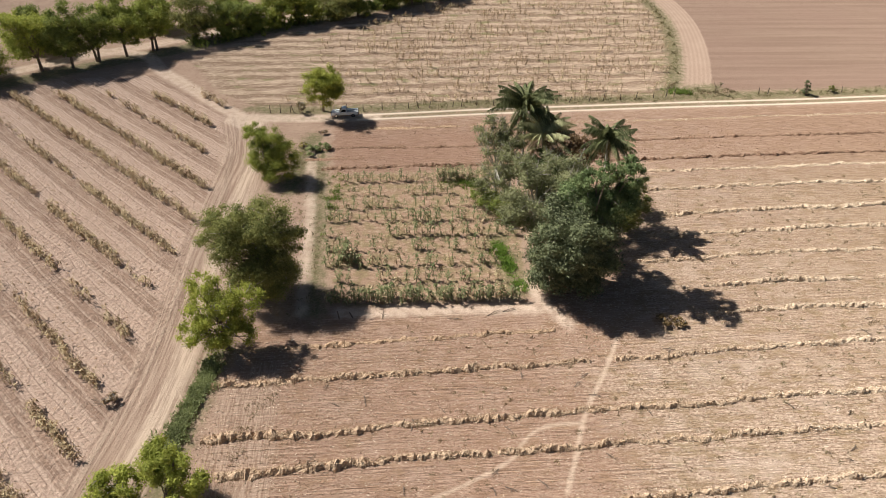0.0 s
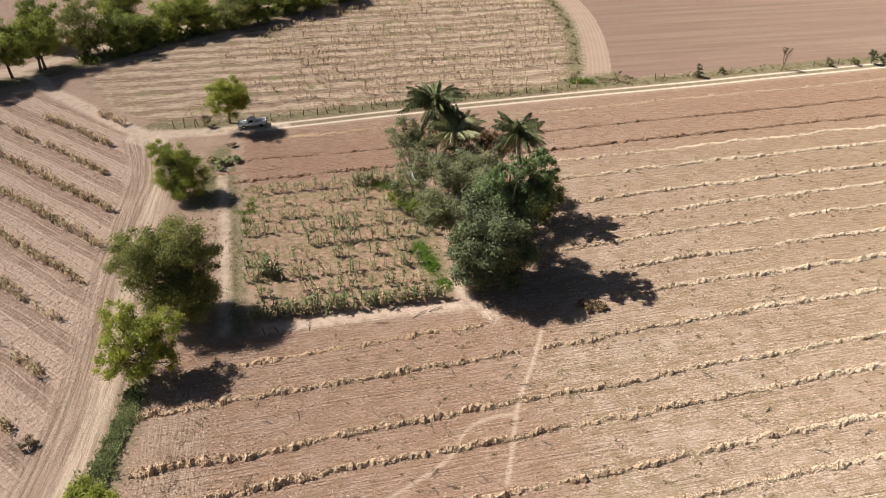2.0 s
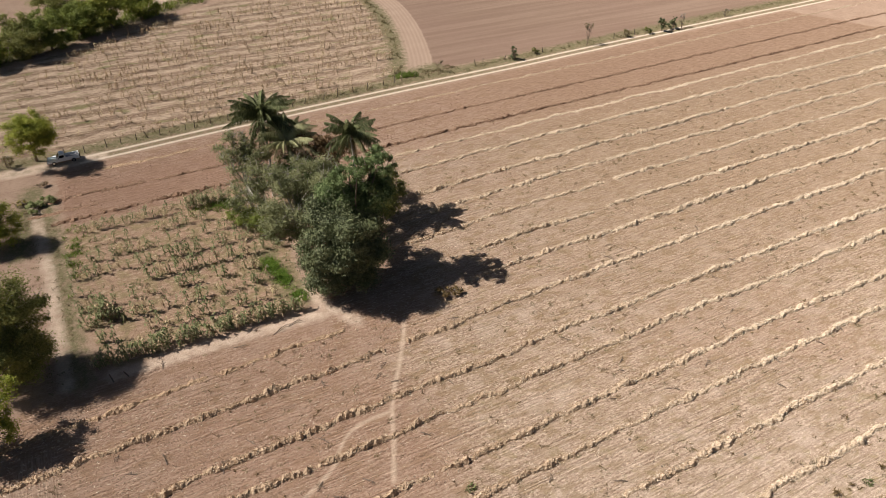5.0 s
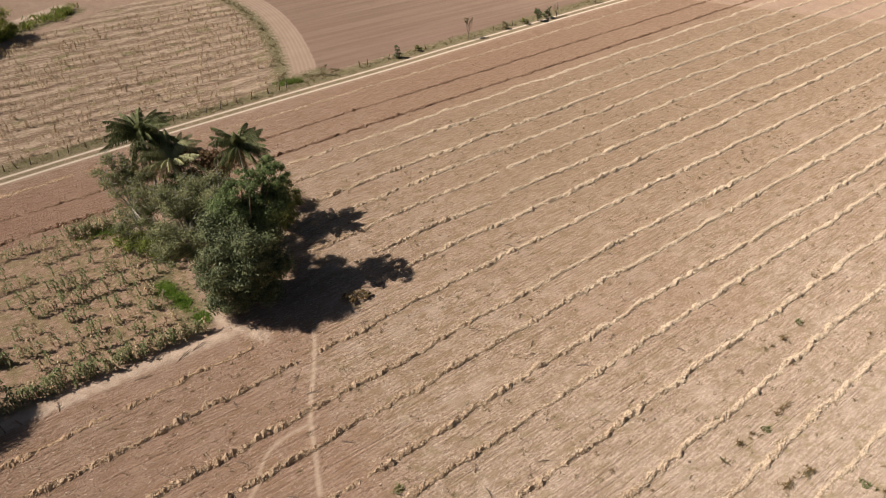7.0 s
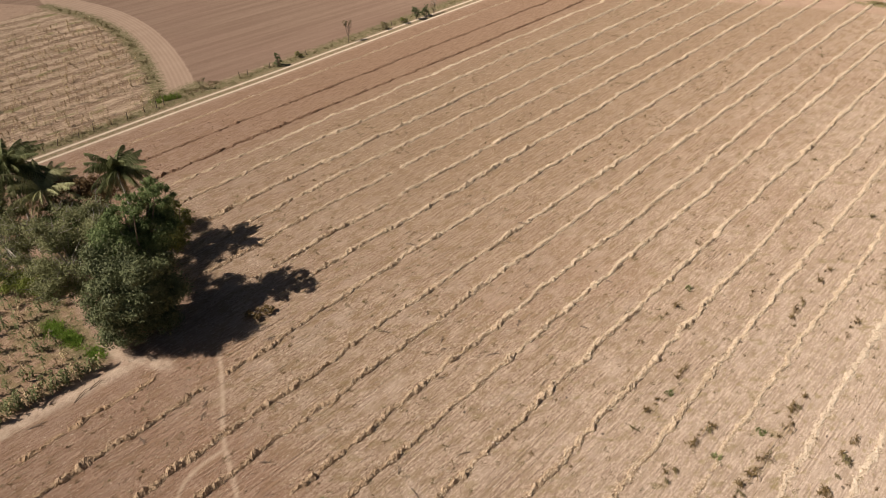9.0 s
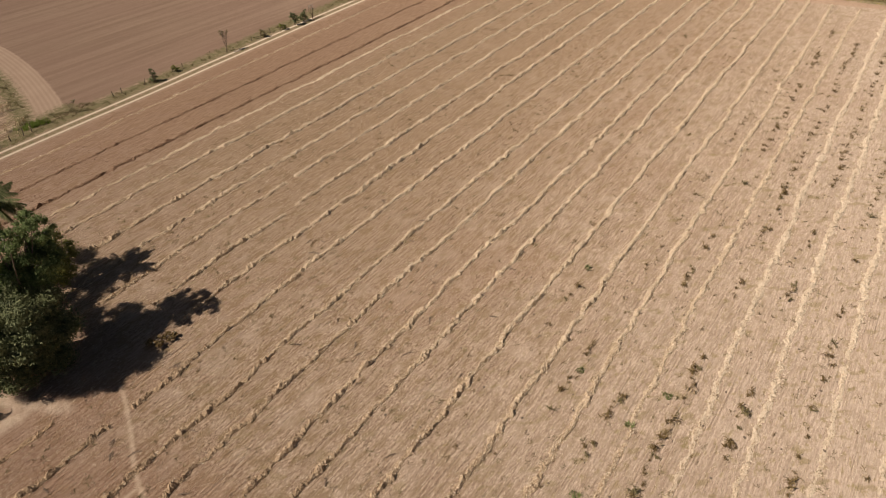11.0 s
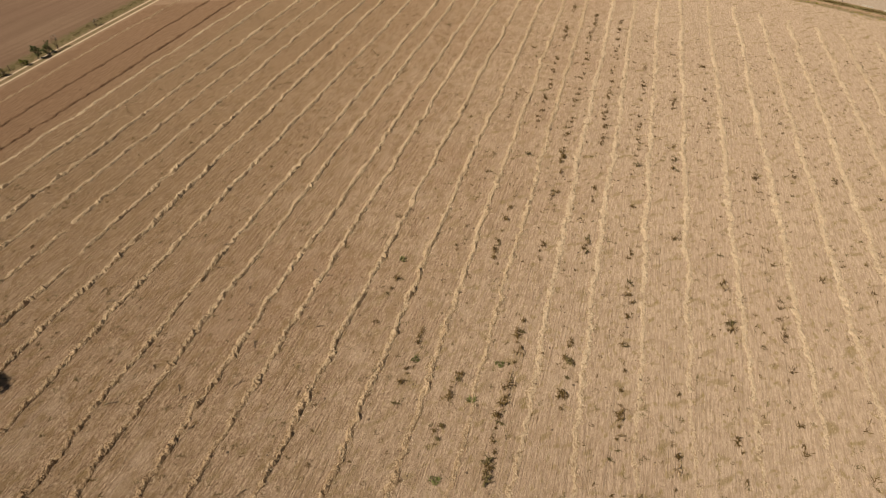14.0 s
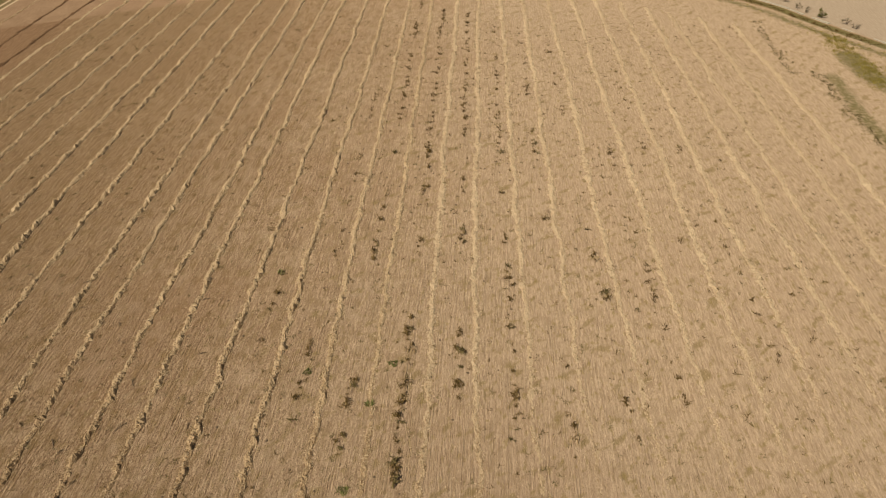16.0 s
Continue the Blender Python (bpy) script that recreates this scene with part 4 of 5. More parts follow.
def maize_row(points, r, mats, height, leaves, lean, droop, label, name="maize_row", group=""):
    """Many plants of one row as one mesh."""
    kinds = [maize(r, height * r.uniform(0.75, 1.15), leaves, lean, droop) for _ in range(9)]
    s = Soup()
    for x, y in points:
        v, f = kinds[r.randint(len(kinds))]
        a, k = r.uniform(0, 6.28), r.uniform(0.7, 1.15)
        c, sn = math.cos(a) * k, math.sin(a) * k
        q = np.column_stack([v[:, 0] * c - v[:, 1] * sn + x, v[:, 0] * sn + v[:, 1] * c + y, v[:, 2] * k])
        s.add(q, f, r.randint(len(mats)))
    return tagged(new(name, s.mesh(name, mats)), label, "maize", group, "stuff")


rc = np.random.RandomState(41)
# the withered rows of the field beyond the lane
ND, DD = np.array((0.669, 0.743)), np.array((0.743, -0.669))
for k in range(-4, 10):
    nn = 8.1 + 6.26 * k
    end = (-36.3 - nn * 0.669) / 0.743 - rc.uniform(0, 3)
    start = max((-112 - nn * 0.669) / 0.743, (nn * 0.743 - 129) / 0.669)
    if nn > 50:
        end -= 5
    s = np.arange(start, end, 0.17)
    dens = 0.78 + 0.65 * smooth_noise(s * 0.13, 60 + k, 3)
    s = s[rc.rand(len(s)) < dens]
    if len(s) < 5:
        continue
    pts = nn * ND + s[:, None] * DD + rc.normal(0, 0.24, (len(s), 2))
    maize_row(pts, rc, [MAT_DRYCORN, MAT_BROWNCORN, MAT_BROWNCORN, MAT_DRYCORN], 1.45, 8, 0.24, 0.6,
              "row of withered brown maize leaning over pale soil", group="rows of the western maize field")
# the sparse rows beyond the road
for k in range(15):
    y0 = 127.6 + 4.1 * k
    x0 = -31 + 0.5 * k if k < 8 else -27 + 3.8 * (k - 8)
    x = np.arange(x0 + (2.0 * k if k < 4 else 0), 46.0 + min(k, 9) * 0.62, 0.42)
    yy = y0 + 0.035 * (x - 10) + 0.8 * smooth_noise(x * 0.06, 300 + k)
    dens = 0.52 + 0.5 * smooth_noise(x * 0.13, 320 + k, 3)
    keep = rc.rand(len(x)) < dens
    pts = np.column_stack([x, yy])[keep] + rc.normal(0, 0.45, (keep.sum(), 2))
    maize_row(pts, rc, [MAT_DRYCORN, MAT_BROWNCORN, MAT_BROWNCORN], 1.75, 5, 0.10, 0.75, "sparse row of standing dry maize stalks", group="rows of the northern maize field")

# the green plot: single plants
PLANTS = []
for k in range(9):
    mat = (MAT_CORN, MAT_CORN, MAT_CORN, MAT_DRYCORN, MAT_CORN, MAT_BROWNCORN)[k % 6]
    v, f = maize(rc, rc.uniform(1.8, 2.4), 12 if k % 3 else 8, 0.06, 0.45, 0.045, 0.105)
    PLANTS.append(fast_mesh("maize_plant", v, f, [mat]))
GREEN_LABEL = "standing maize plant with drooping green leaves in a plot"
spots = []
for k, (v, a, b, step, drop) in enumerate(((69.0, -10.0, 14.5, 0.24, 0.1), (70.0, -9.5, 13.0, 0.4, 0.3), (73.2, -10, 13, 0.6, 0.5), (76.6, -11.0, 13, 0.5, 0.42), (80.0, -11.5, 13, 0.5, 0.42),
                                            (83.6, -11, 14, 0.5, 0.42), (87.2, -11, 14, 0.5, 0.45), (90.8, -11.5, 13, 0.5, 0.45), (94.6, -11.5, 12, 0.45, 0.4), (98.4, -10.5, 14, 0.34, 0.3))):
    for u in np.arange(a, b, step):
        if rc.rand() > drop and (smooth_noise(np.array([u * 0.22]), 500 + k)[0] > -0.75):
            p = uv_to_xy(u, v - 0.035 * (u - 0) - 0.5) + rc.normal(0, 0.22, 2)
            spots.append((p[0], p[1], rc.uniform(0.75, 1.1)))
for _ in range(26):
    spots.append((-13.5 + rc.normal(0, 0.8), 77.2 + rc.normal(0, 0.7), rc.uniform(0.9, 1.15)))
for _ in range(60):
    spots.append((1.4 + rc.normal(0, 2.0), 98.6 + rc.normal(0, 0.7), rc.uniform(0.95, 1.2)))
spots.sort(key=lambda q: q[1])
maize_row([q[:2] for q in spots[300:]], rc, [MAT_CORN, MAT_CORN, MAT_DRYCORN], 2.1, 10, 0.06, 0.5, "rows of green maize at the plot's upper end")
for i, (x, y, k) in enumerate(spots[:300]):
    ob = new("maize_plant", PLANTS[rc.choice(9)])
    ob.matrix_world = pose(x, y, 0, 0, 0, rc.uniform(0, 360)) @ Matrix.Scale(k, 4)
    tagged(ob, GREEN_LABEL, "maize", "maize plants of the plot")


# ---- weeds, shrubs and litter ----
def tuft(r, count, spread, height, length, width, lean=0.6):
    """Upright blades round the origin."""
    a = r.uniform(0, 6.28, count)
    q = spread * np.sqrt(r.rand(count))
    b = np.column_stack([np.cos(a) * q, np.sin(a) * q, np.zeros(count)])
    d = np.column_stack([r.normal(0, lean, count), r.normal(0, lean, count), np.ones(count)])
    d /= np.linalg.norm(d, axis=1)[:, None]
    L = (length * r.uniform(0.5, 1.2, count))[:, None]
    e = np.cross(d, r.normal(0, 1, (count, 3)))
    e /= np.linalg.norm(e, axis=1)[:, None]
    w = width * r.uniform(0.6, 1.3, count)[:, None]
    z0 = (height * r.rand(count) * 0.5)[:, None] * np.array((0, 0, 1.0))
    b = b + z0
    v = np.stack([b - e * w * 0.5, b + e * w * 0.5, b + d * L * 0.6 + e * w * 0.5, b + d * L], 1)
    return v.reshape(-1, 3), np.arange(count * 4).reshape(-1, 4)


def patch(name, places, mat, r, label, category, count=14, spread=0.45, height=0.4, length=0.6, width=0.12, lean=0.6):
    """Weeds that nobody could count, as one mesh."""
    s = Soup()
    for x, y in places:
        v, f = tuft(r, count, spread, height, length, width, lean)
        s.add(v + (x, y, 0), f)
    return tagged(new(name, s.mesh(name, [mat])), label, category, kind="stuff")


def strewn(r, line, width, n):
    """Places strewn along a polyline."""
    line = np.asarray(line, float)
    i = r.randint(0, len(line) - 1, n)
    t = r.rand(n)[:, None]
    return line[i] * (1 - t) + line[i + 1] * t + r.normal(0, width, (n, 2))


rw = np.random.RandomState(77)
patch("ditch_weeds", strewn(rw, along([(-26.6, 57.5), (-26.9, 54), (-27.4, 50), (-27.9, 46.5), (-27.6, 43)], 0.5), 0.55, 330), MAT_DITCH, rw, "thick bluish-green weeds filling the ditch beside the lane", "weeds", 26, 0.5, 0.7, 0.45, 0.13, 0.9)
patch("grass_patch", np.concatenate([rw.normal((7.8, 79.0), (0.5, 0.8), (80, 2)), rw.normal((8.9, 75.8), (0.4, 0.8), (60, 2)), rw.normal((10.2, 71.6), (0.5, 0.8), (24, 2))]), MAT_BRIGHTGRASS, rw, "bright green grass between the plot and the grove", "grass", 26, 0.5, 0.2, 0.45, 0.07)
patch("grass_patch", np.concatenate([rw.normal((4.5, 96.8), (2.6, 0.9), (90, 2)), rw.normal((-16.8, 92), (0.6, 3.0), (40, 2))]), MAT_GRASS, rw, "green weeds along the plot's upper edge", "grass", 18, 0.5, 0.25, 0.5, 0.08)
pw = np.column_stack([rw.uniform(-17, 11, 900), rw.uniform(69, 100, 900)])
pw = pw[(in_poly(pw, PLOT) > 0.5) & (smooth_noise(pw[:, 0] * 0.35 + 3 * smooth_noise(pw[:, 1] * 0.3, 3), 4) + smooth_noise(pw[:, 1] * 0.5, 9) > 0.0)]
patch("plot_weeds", pw, MAT_CORN, rw, "low green weeds between the maize plants", "weeds", 9, 0.4, 0.12, 0.35, 0.08, 0.9)
patch("verge_weeds", strewn(rw, ROAD[3:] + (0, 3.3), 0.8, 900), MAT_DRYWEED, rw, "dry grass and low weeds along the dirt road", "weeds", 10, 0.4, 0.15, 0.35, 0.06)
patch("verge_weeds", strewn(rw, HEAD_EDGE, 0.5, 130), MAT_DRYWEED, rw, "grey-brown weeds along a field boundary", "weeds", 10, 0.4, 0.2, 0.5, 0.07)
patch("verge_weeds", rw.normal((46.6, 131.2), (1.3, 0.7), (40, 2)), MAT_GRASS, rw, "green weeds at the field's corner", "weeds", 18, 0.5, 0.3, 0.7, 0.1)
patch("verge_weeds", rw.normal((53, 131.4), (4.5, 0.7), (60, 2)), MAT_DRYWEED, rw, "yellowish grass on the road's verge", "weeds", 12, 0.5, 0.1, 0.4, 0.07)
patch("verge_weeds", np.concatenate([strewn(rw, np.array([(176, -69), (166, -70), (156, -72), (146, -71)]), 1.5, 420), strewn(rw, EAST_ROAD + (-5, 5.5), 0.9, 200)]), MAT_YELLOWGRASS, rw, "yellow-green weeds at the field's end", "weeds", 10, 0.6, 0.1, 0.35, 0.08)
patch("verge_weeds", strewn(rw, EAST_ROAD + (-1.8, 2.0), 0.6, 900), MAT_DARKWEED, rw, "dark green weeds along the canal lip", "weeds", 9, 0.5, 0.15, 0.4, 0.1)
patch("verge_weeds", np.concatenate([strewn(rw, np.array([(152, -60), (135, -60.5), (118, -63)]), 0.8, 120), strewn(rw, np.array([(185, -54), (165, -54.5), (150, -55.5)]), 0.7, 80)]), MAT_DRYWEED, rw, "low dark weeds in lines at the field's end", "weeds", 9, 0.4, 0.1, 0.4, 0.08)
patch("verge_weeds", np.concatenate([strewn(rw, INNER_PATH + (1.3, 0), 0.4, 60), strewn(rw, INNER_PATH + (-1.3, 0), 0.5, 60), rw.normal((-24.5, 105), (1.3, 3), (60, 2))]), MAT_DRYWEED, rw, "low weeds beside the footpath", "weeds", 9, 0.35, 0.1, 0.3, 0.06)
patch("verge_weeds", strewn(rw, RIVER_ROAD[RIVER_ROAD[:, 0] > -62] + (2.0, -5.0), 1.4, 220), MAT_WILLOW, rw, "green undergrowth beneath the far trees", "weeds", 16, 1.2, 1.6, 1.2, 0.25)
patch("verge_weeds", np.concatenate([rw.normal((-20.5, 46), (0.5, 3.5), (26, 2)), rw.normal((-19, 52), (0.6, 1.0), (10, 2))]), MAT_DRYWEED, rw, "faint greenish weeds on the headland", "weeds", 9, 0.4, 0.1, 0.3, 0.06)

def broken_plant(r):
    """A dead stalk with a few thin arched leaves, its foot at the origin."""
    s = Soup()
    for _ in range(r.randint(2, 4)):
        a, t = r.uniform(0, 6.28), r.uniform(0.2, 0.8)
        tip = np.array((math.cos(a) * t * 0.7, math.sin(a) * t * 0.7, r.uniform(0.3, 0.65)))
        s.add(*tube([(0, 0, -0.04), tip * (0.45, 0.45, 0.6), tip], [0.04, 0.035, 0.02], 4))
        for _ in range(r.randint(3, 6)):
            p = tip * r.uniform(0.3, 1.0)
            b = r.uniform(0, 6.28)
            d, e = np.array((math.cos(b), math.sin(b), 0)), np.array((-math.sin(b), math.cos(b), 0))
            L, w = r.uniform(0.35, 0.75), r.uniform(0.03, 0.055)
            m1, m2 = p + d * L * 0.5 + (0, 0, L * 0.28), p + d * L * 0.95 + (0, 0, -0.1 * L)
            m2[2] = max(m2[2], 0.02)
            s.add([p - e * w, p + e * w, m1 + e * w, m1 - e * w, m2 + e * w * 0.4, m2 - e * w * 0.4], [(0, 1, 2, 3), (3, 2, 4, 5)])
    return np.concatenate(s.v), np.concatenate(s.f)


TUFTS = [fast_mesh("weed_tuft", *broken_plant(rw), [m]) for m in (MAT_BROWNCORN, MAT_DARKWEED, MAT_DARKWEED, MAT_DARKWEED, MAT_DARKWEED, MAT_DRYWEED)]
GREENTUFT = fast_mesh("weed_tuft", *tuft(rw, 30, 0.45, 0.25, 0.5, 0.13, 0.7), [MAT_DITCH])


def put_tuft(me, x, y, k, label, group):
    ob = new("weed_tuft", me)
    ob.matrix_world = pose(x, y, 0, 0, 0, rw.uniform(0, 360)) @ Matrix.Scale(k, 4)
    tagged(ob, label, "weed", group)


far_tufts = []
for v, u0, u1, n in ((14.0, 45, 190, 130), (8.0, 42, 190, 135), (1.9, 41, 180, 110), (-4.4, 42, 175, 62), (-10.4, 46, 170, 50), (-16.6, 48, 160, 44), (-23.2, 50, 150, 36), (-29.4, 52, 140, 24),
                     (-35.4, 55, 130, 14), (-41, 55, 130, 10), (19.6, 48, 160, 40), (25.8, 45, 120, 12)):
    for _ in range(n):
        u = u0 + (u1 - u0) * rw.rand() ** 1.25
        if smooth_noise(np.array([u * 0.12]), int(v * 10) + 3000, 2)[0] < -0.3:
            continue
        p = uv_to_xy(u, v + 0.022 * (u - 80) + rw.normal(0, 0.22))
        if u > 112 or v < -20:
            far_tufts.append(p)
        else:
            put_tuft(TUFTS[rw.randint(6)], p[0], p[1], 0.45 + 0.75 * rw.rand() ** 1.5, "dark dry broken plant standing in the stubble", "dry plants in the stubble")
patch("dry_plants", far_tufts, MAT_DARKWEED, rw, "dark dry broken plants standing in rows far off in the stubble", "weeds", 15, 0.34, 0.24, 0.68, 0.065, 1.0)
small = uv_to_xy(rw.uniform(0, 175, 3600), rw.uniform(-60, 95, 3600))
small = small[~((small[:, 0] > 4) & (small[:, 0] < 32) & (small[:, 1] > 62))]
patch("small_weeds", small[::2], MAT_DARKWEED, rw, "small dry weeds scattered through the stubble", "weeds", 10, 0.26, 0.1, 0.38, 0.06, 1.1)
patch("small_weeds", small[1::2], MAT_DRYWEED, rw, "low olive weeds scattered through the stubble", "weeds", 12, 0.34, 0.06, 0.34, 0.06, 1.3)
for x, y in ((54.9, 22.5), (51.2, 14.5), (40.3, 14.8), (37.0, 9.6), (57.5, 13.0), (18.7, 36.9), (35.5, 15.4), (72, 31)):
    put_tuft(GREENTUFT, x, y, rw.uniform(0.8, 1.2), "small green weed in the stubble", "green weeds in the stubble")


def fallen_stalk(x, y, size, seed):
    """A broken branched stalk that lies on the soil."""
    r = np.random.RandomState(seed)
    s = Soup()
    a = r.uniform(0, 6.28)
    d = np.array((math.cos(a), math.sin(a), 0))
    e = np.array((-d[1], d[0], 0))
    base = np.array((0, 0, 0.05))
    s.add(*tube([base, base + d * size * 0.5 + (0, 0, 0.12), base + d * size + (0, 0, 0.05)], [0.05, 0.04, 0.02], 5))
    for _ in range(4):
        t = r.uniform(0.2, 0.9)
        p = base + d * size * t + (0, 0, 0.08)
        q = p + d * r.uniform(0.1, 0.5) * size * 0.5 + e * r.uniform(-0.4, 0.4) * size + (0, 0, r.uniform(0.02, 0.25))
        s.add(*tube([p, (p + q) / 2 + (0, 0, 0.04), q], [0.03, 0.025, 0.01], 4))
    ob = new("fallen_stalk", s.mesh("fallen_stalk", [MAT_BARK]))
    ob.location = (x, y, 0)
    return tagged(ob, "broken dark branched stalk lying on the stubble", "stalk", "fallen stalks")


for k in range(64):
    p = uv_to_xy(rw.uniform(-12, 75), rw.uniform(26, 66))
    if not (6 < p[0] < 34 and p[1] > 60):
        fallen_stalk(p[0], p[1], rw.uniform(0.7, 1.6), 900 + k)
for k, (x, y, z) in enumerate(((0.5, 65.2, 2.0), (5.5, 65.6, 2.2), (7.5, 66.4, 1.8), (-7.5, 65.0, 1.5), (-36, 50.5, 3.0))):
    fallen_stalk(x, y, z, 990 + k)

# loose straw over the stubble, clods over the other soils
rl = np.random.RandomState(8)
n = 60000
u, v = rl.uniform(-22, 175, n), rl.uniform(-62, 99, n)
dist = np.hypot(*uv_to_xy(u, v).T)
keep = (rl.rand(n) < np.clip(1.5 - dist / 150, 0.15, 1)) & ~((v > 63) & (u < 17)) & ((u > 30) | (v < 90))
c = np.column_stack([uv_to_xy(u[keep], v[keep]), np.full(keep.sum(), 0.05)])
c = c[np.minimum(to_line(c[:, :2], TRAIL), to_line(c[:, :2], TRAIL_B)) > 0.45]
tagged(new("straw_litter", fast_mesh("straw_litter", *blade_quads(rl, c, 0.42, 0.055, 0.12, (*U, 0)), [MAT_BLADE])), "pale broken straw strewn over the stubble field", "straw", kind="stuff")


rs = np.random.RandomState(18)
lines = np.arange(-62, 99, 0.78)
n = 240000
v = rs.choice(lines, n) + rs.normal(0, 0.09, n)
u = -22 + 192 * rs.rand(n)
place = uv_to_xy(u, v + 0.12 * smooth_noise(u * 0.15, 2))
dist = np.hypot(*place.T)
keep = (rs.rand(n) < np.clip(1.55 - dist / 110, 0.12, 1)) & ~((v > 63) & (u < 17)) & ((u > 30) | (v < 90))
place = place[keep]
place = place[np.minimum(to_line(place, TRAIL), to_line(place, TRAIL_B)) > 0.4]
n = len(place)
d = np.column_stack([rs.normal(0, 0.35, n), rs.normal(0, 0.35, n), np.ones(n)])
a = rs.uniform(0, 6.28, n)
e = np.column_stack([np.cos(a), np.sin(a), np.zeros(n)]) * rs.uniform(0.025, 0.055, n)[:, None]
foot = np.column_stack([place, np.full(n, -0.02)])
head = foot + d * rs.uniform(0.06, 0.17, n)[:, None]
quad = np.stack([foot - e, foot + e, head + e, head - e], 1).reshape(-1, 3)
tagged(new("maize_stubble", fast_mesh("maize_stubble", quad, np.arange(n * 4).reshape(-1, 4), [MAT_STUBBLE])), "rows of short cut maize stubble over the field", "stubble", kind="stuff")


def clods(places, lo, hi, name, mat, label):
    s = Soup()
    bm = bmesh.new()
    bmesh.ops.create_icosphere(bm, subdivisions=1, radius=1)
    ball = np.array([tuple(q.co) for q in bm.verts])
    tris = np.array([[q.index for q in f.verts] for f in bm.faces])
    bm.free()
    for x, y in places:
        k = rl.uniform(lo, hi)
        q = ball * rl.uniform(0.65, 1.15, (len(ball), 1)) * (k * 1.1, k * 0.85, k * 0.6) + (0, 0, k * 0.25)
        a = rl.uniform(0, 6.28)
        q = np.column_stack([q[:, 0] * math.cos(a) - q[:, 1] * math.sin(a) + x, q[:, 0] * math.sin(a) + q[:, 1] * math.cos(a) + y, q[:, 2]])
        s.add(q, tris)
    return tagged(new(name, s.mesh(name, [mat])), label, "clods", kind="stuff")


clods([tuple(uv_to_xy(rl.uniform(38, 130), rl.choice((14, 8, 1.9, -4.4, 19.6, 30)) + rl.normal(0, 2.0))) for _ in range(150)], 0.08, 0.2, "dark_clods", MAT_BARK, "dark clods of root and soil in the stubble")
pl = []
while len(pl) < 1300:
    x, y = rl.uniform(-100, -36), rl.uniform(30, 135)
    ph = ((0.669 * x + 0.743 * y - 8.1) / 6.26) % 1.0
    if y < 128 + (x + 90) * 0.3 and 0.06 < ph < 0.48:
        pl.append((x, y))
clods(pl, 0.05, 0.17, "soil_clods", MAT_BROWNSTRAW, "small clods of dry soil between the maize rows")
clods([tuple(uv_to_xy(rl.uniform(-12, 120), rl.choice((108.7, 102.3, 105.5, 113)) + rl.normal(0, 1.2))) for _ in range(1500)], 0.05, 0.17, "soil_clods", MAT_CLOD, "reddish clods of turned soil beside the road")


# ---- shrubs and saplings along the road ----
def shrub(x, y, lobes, mat, count, size, label, seed, bare=0, trunk_r=0.06, group=""):
    return tree("shrub", (x, y), lobes, mat, count, size, label, seed, trunk_r=trunk_r, stems=2, bare=bare, group=group, clump_n=9, category="shrub")


SIDE = "shrubs along the dirt road"
shrub(71.3, 130.4, [(0, 0, 1.1, 0.95, 1.1), (0.2, 0, 2.2, 0.6, 0.8)], MAT_DARKLEAF, 1800, 0.25, "dark green shrub beside the dirt road", 401, group=SIDE)
shrub(76.6, 131.4, [(0, 0, 1.2, 0.5, 0.5), (0.5, 0, 0.5, 0.7, 0.4)], MAT_OLIVE, 500, 0.25, "small half-bare shrub beside the dirt road", 402, 14, group=SIDE)
shrub(101.2, 132.0, [(0, 0, 0.9, 1.0, 0.8)], MAT_DRYWEED, 600, 0.25, "low brown shrub beside the dirt road", 403, 14, group=SIDE)
shrub(107.2, 132.0, [(0, 0, 0.8, 0.9, 0.7)], MAT_OLIVE, 700, 0.25, "low shrub beside the dirt road", 404, 10, group=SIDE)
shrub(111.3, 132.0, [(0, 0, 1.6, 0.9, 1.0), (-0.6, 0, 2.4, 0.9, 0.6)], MAT_DARKLEAF, 1600, 0.26, "dark green shrub beside the dirt road", 405, group=SIDE)
shrub(114.2, 132.0, [(0, 0, 1.0, 1.2, 0.9), (0.1, 0, 2.4, 0.6, 0.7)], MAT_DARKLEAF, 1500, 0.26, "dark green shrub beside the dirt road", 406, group=SIDE)
shrub(90.2, 131.6, [(0.2, 0, 3.9, 0.8, 0.7), (-0.3, 0, 4.6, 0.5, 0.4), (1.3, 0, 4.4, 0.35, 0.3)], MAT_DRYWEED, 420, 0.22, "thin brown sapling beside the dirt road", 407, 16, 0.05, SIDE)
shrub(116.8, 132.4, [(0.2, 0, 2.6, 0.8, 0.9)], MAT_DRYWEED, 40, 0.2, "pale leafless shrub beside the dirt road", 408, 26, 0.07, SIDE)
shrub(54.2, 130.4, [(0.1, 0, 2.2, 0.5, 0.3)], MAT_DRYWEED, 90, 0.2, "thin pale sapling on the road's verge", 409, 8, 0.04, SIDE)
shrub(131.5, 134.2, [(0.2, 0, 1.2, 1.0, 0.7)], MAT_DRYWEED, 120, 0.22, "low bare shrub beside the dirt road", 410, 26, group=SIDE)
shrub(-26.4, 121.8, [(0, 0, 1.3, 1.0, 1.0)], MAT_DRYWEED, 700, 0.25, "brown leafless shrub beside the fence", 411, 20)
shrub(-22.2, 106.4, [(0, 0, 0.6, 1.6, 0.5), (1.2, 0.8, 0.6, 1.4, 0.5)], MAT_DITCH, 4200, 0.3, "bluish-green broad-leaved shrub beside the footpath", 412)
shrub(-24.2, 108.6, [(0, 0, 0.3, 0.9, 0.25)], MAT_YELLOWGRASS, 500, 0.25, "small heap of pale dry grass beside the footpath", 416, 20)
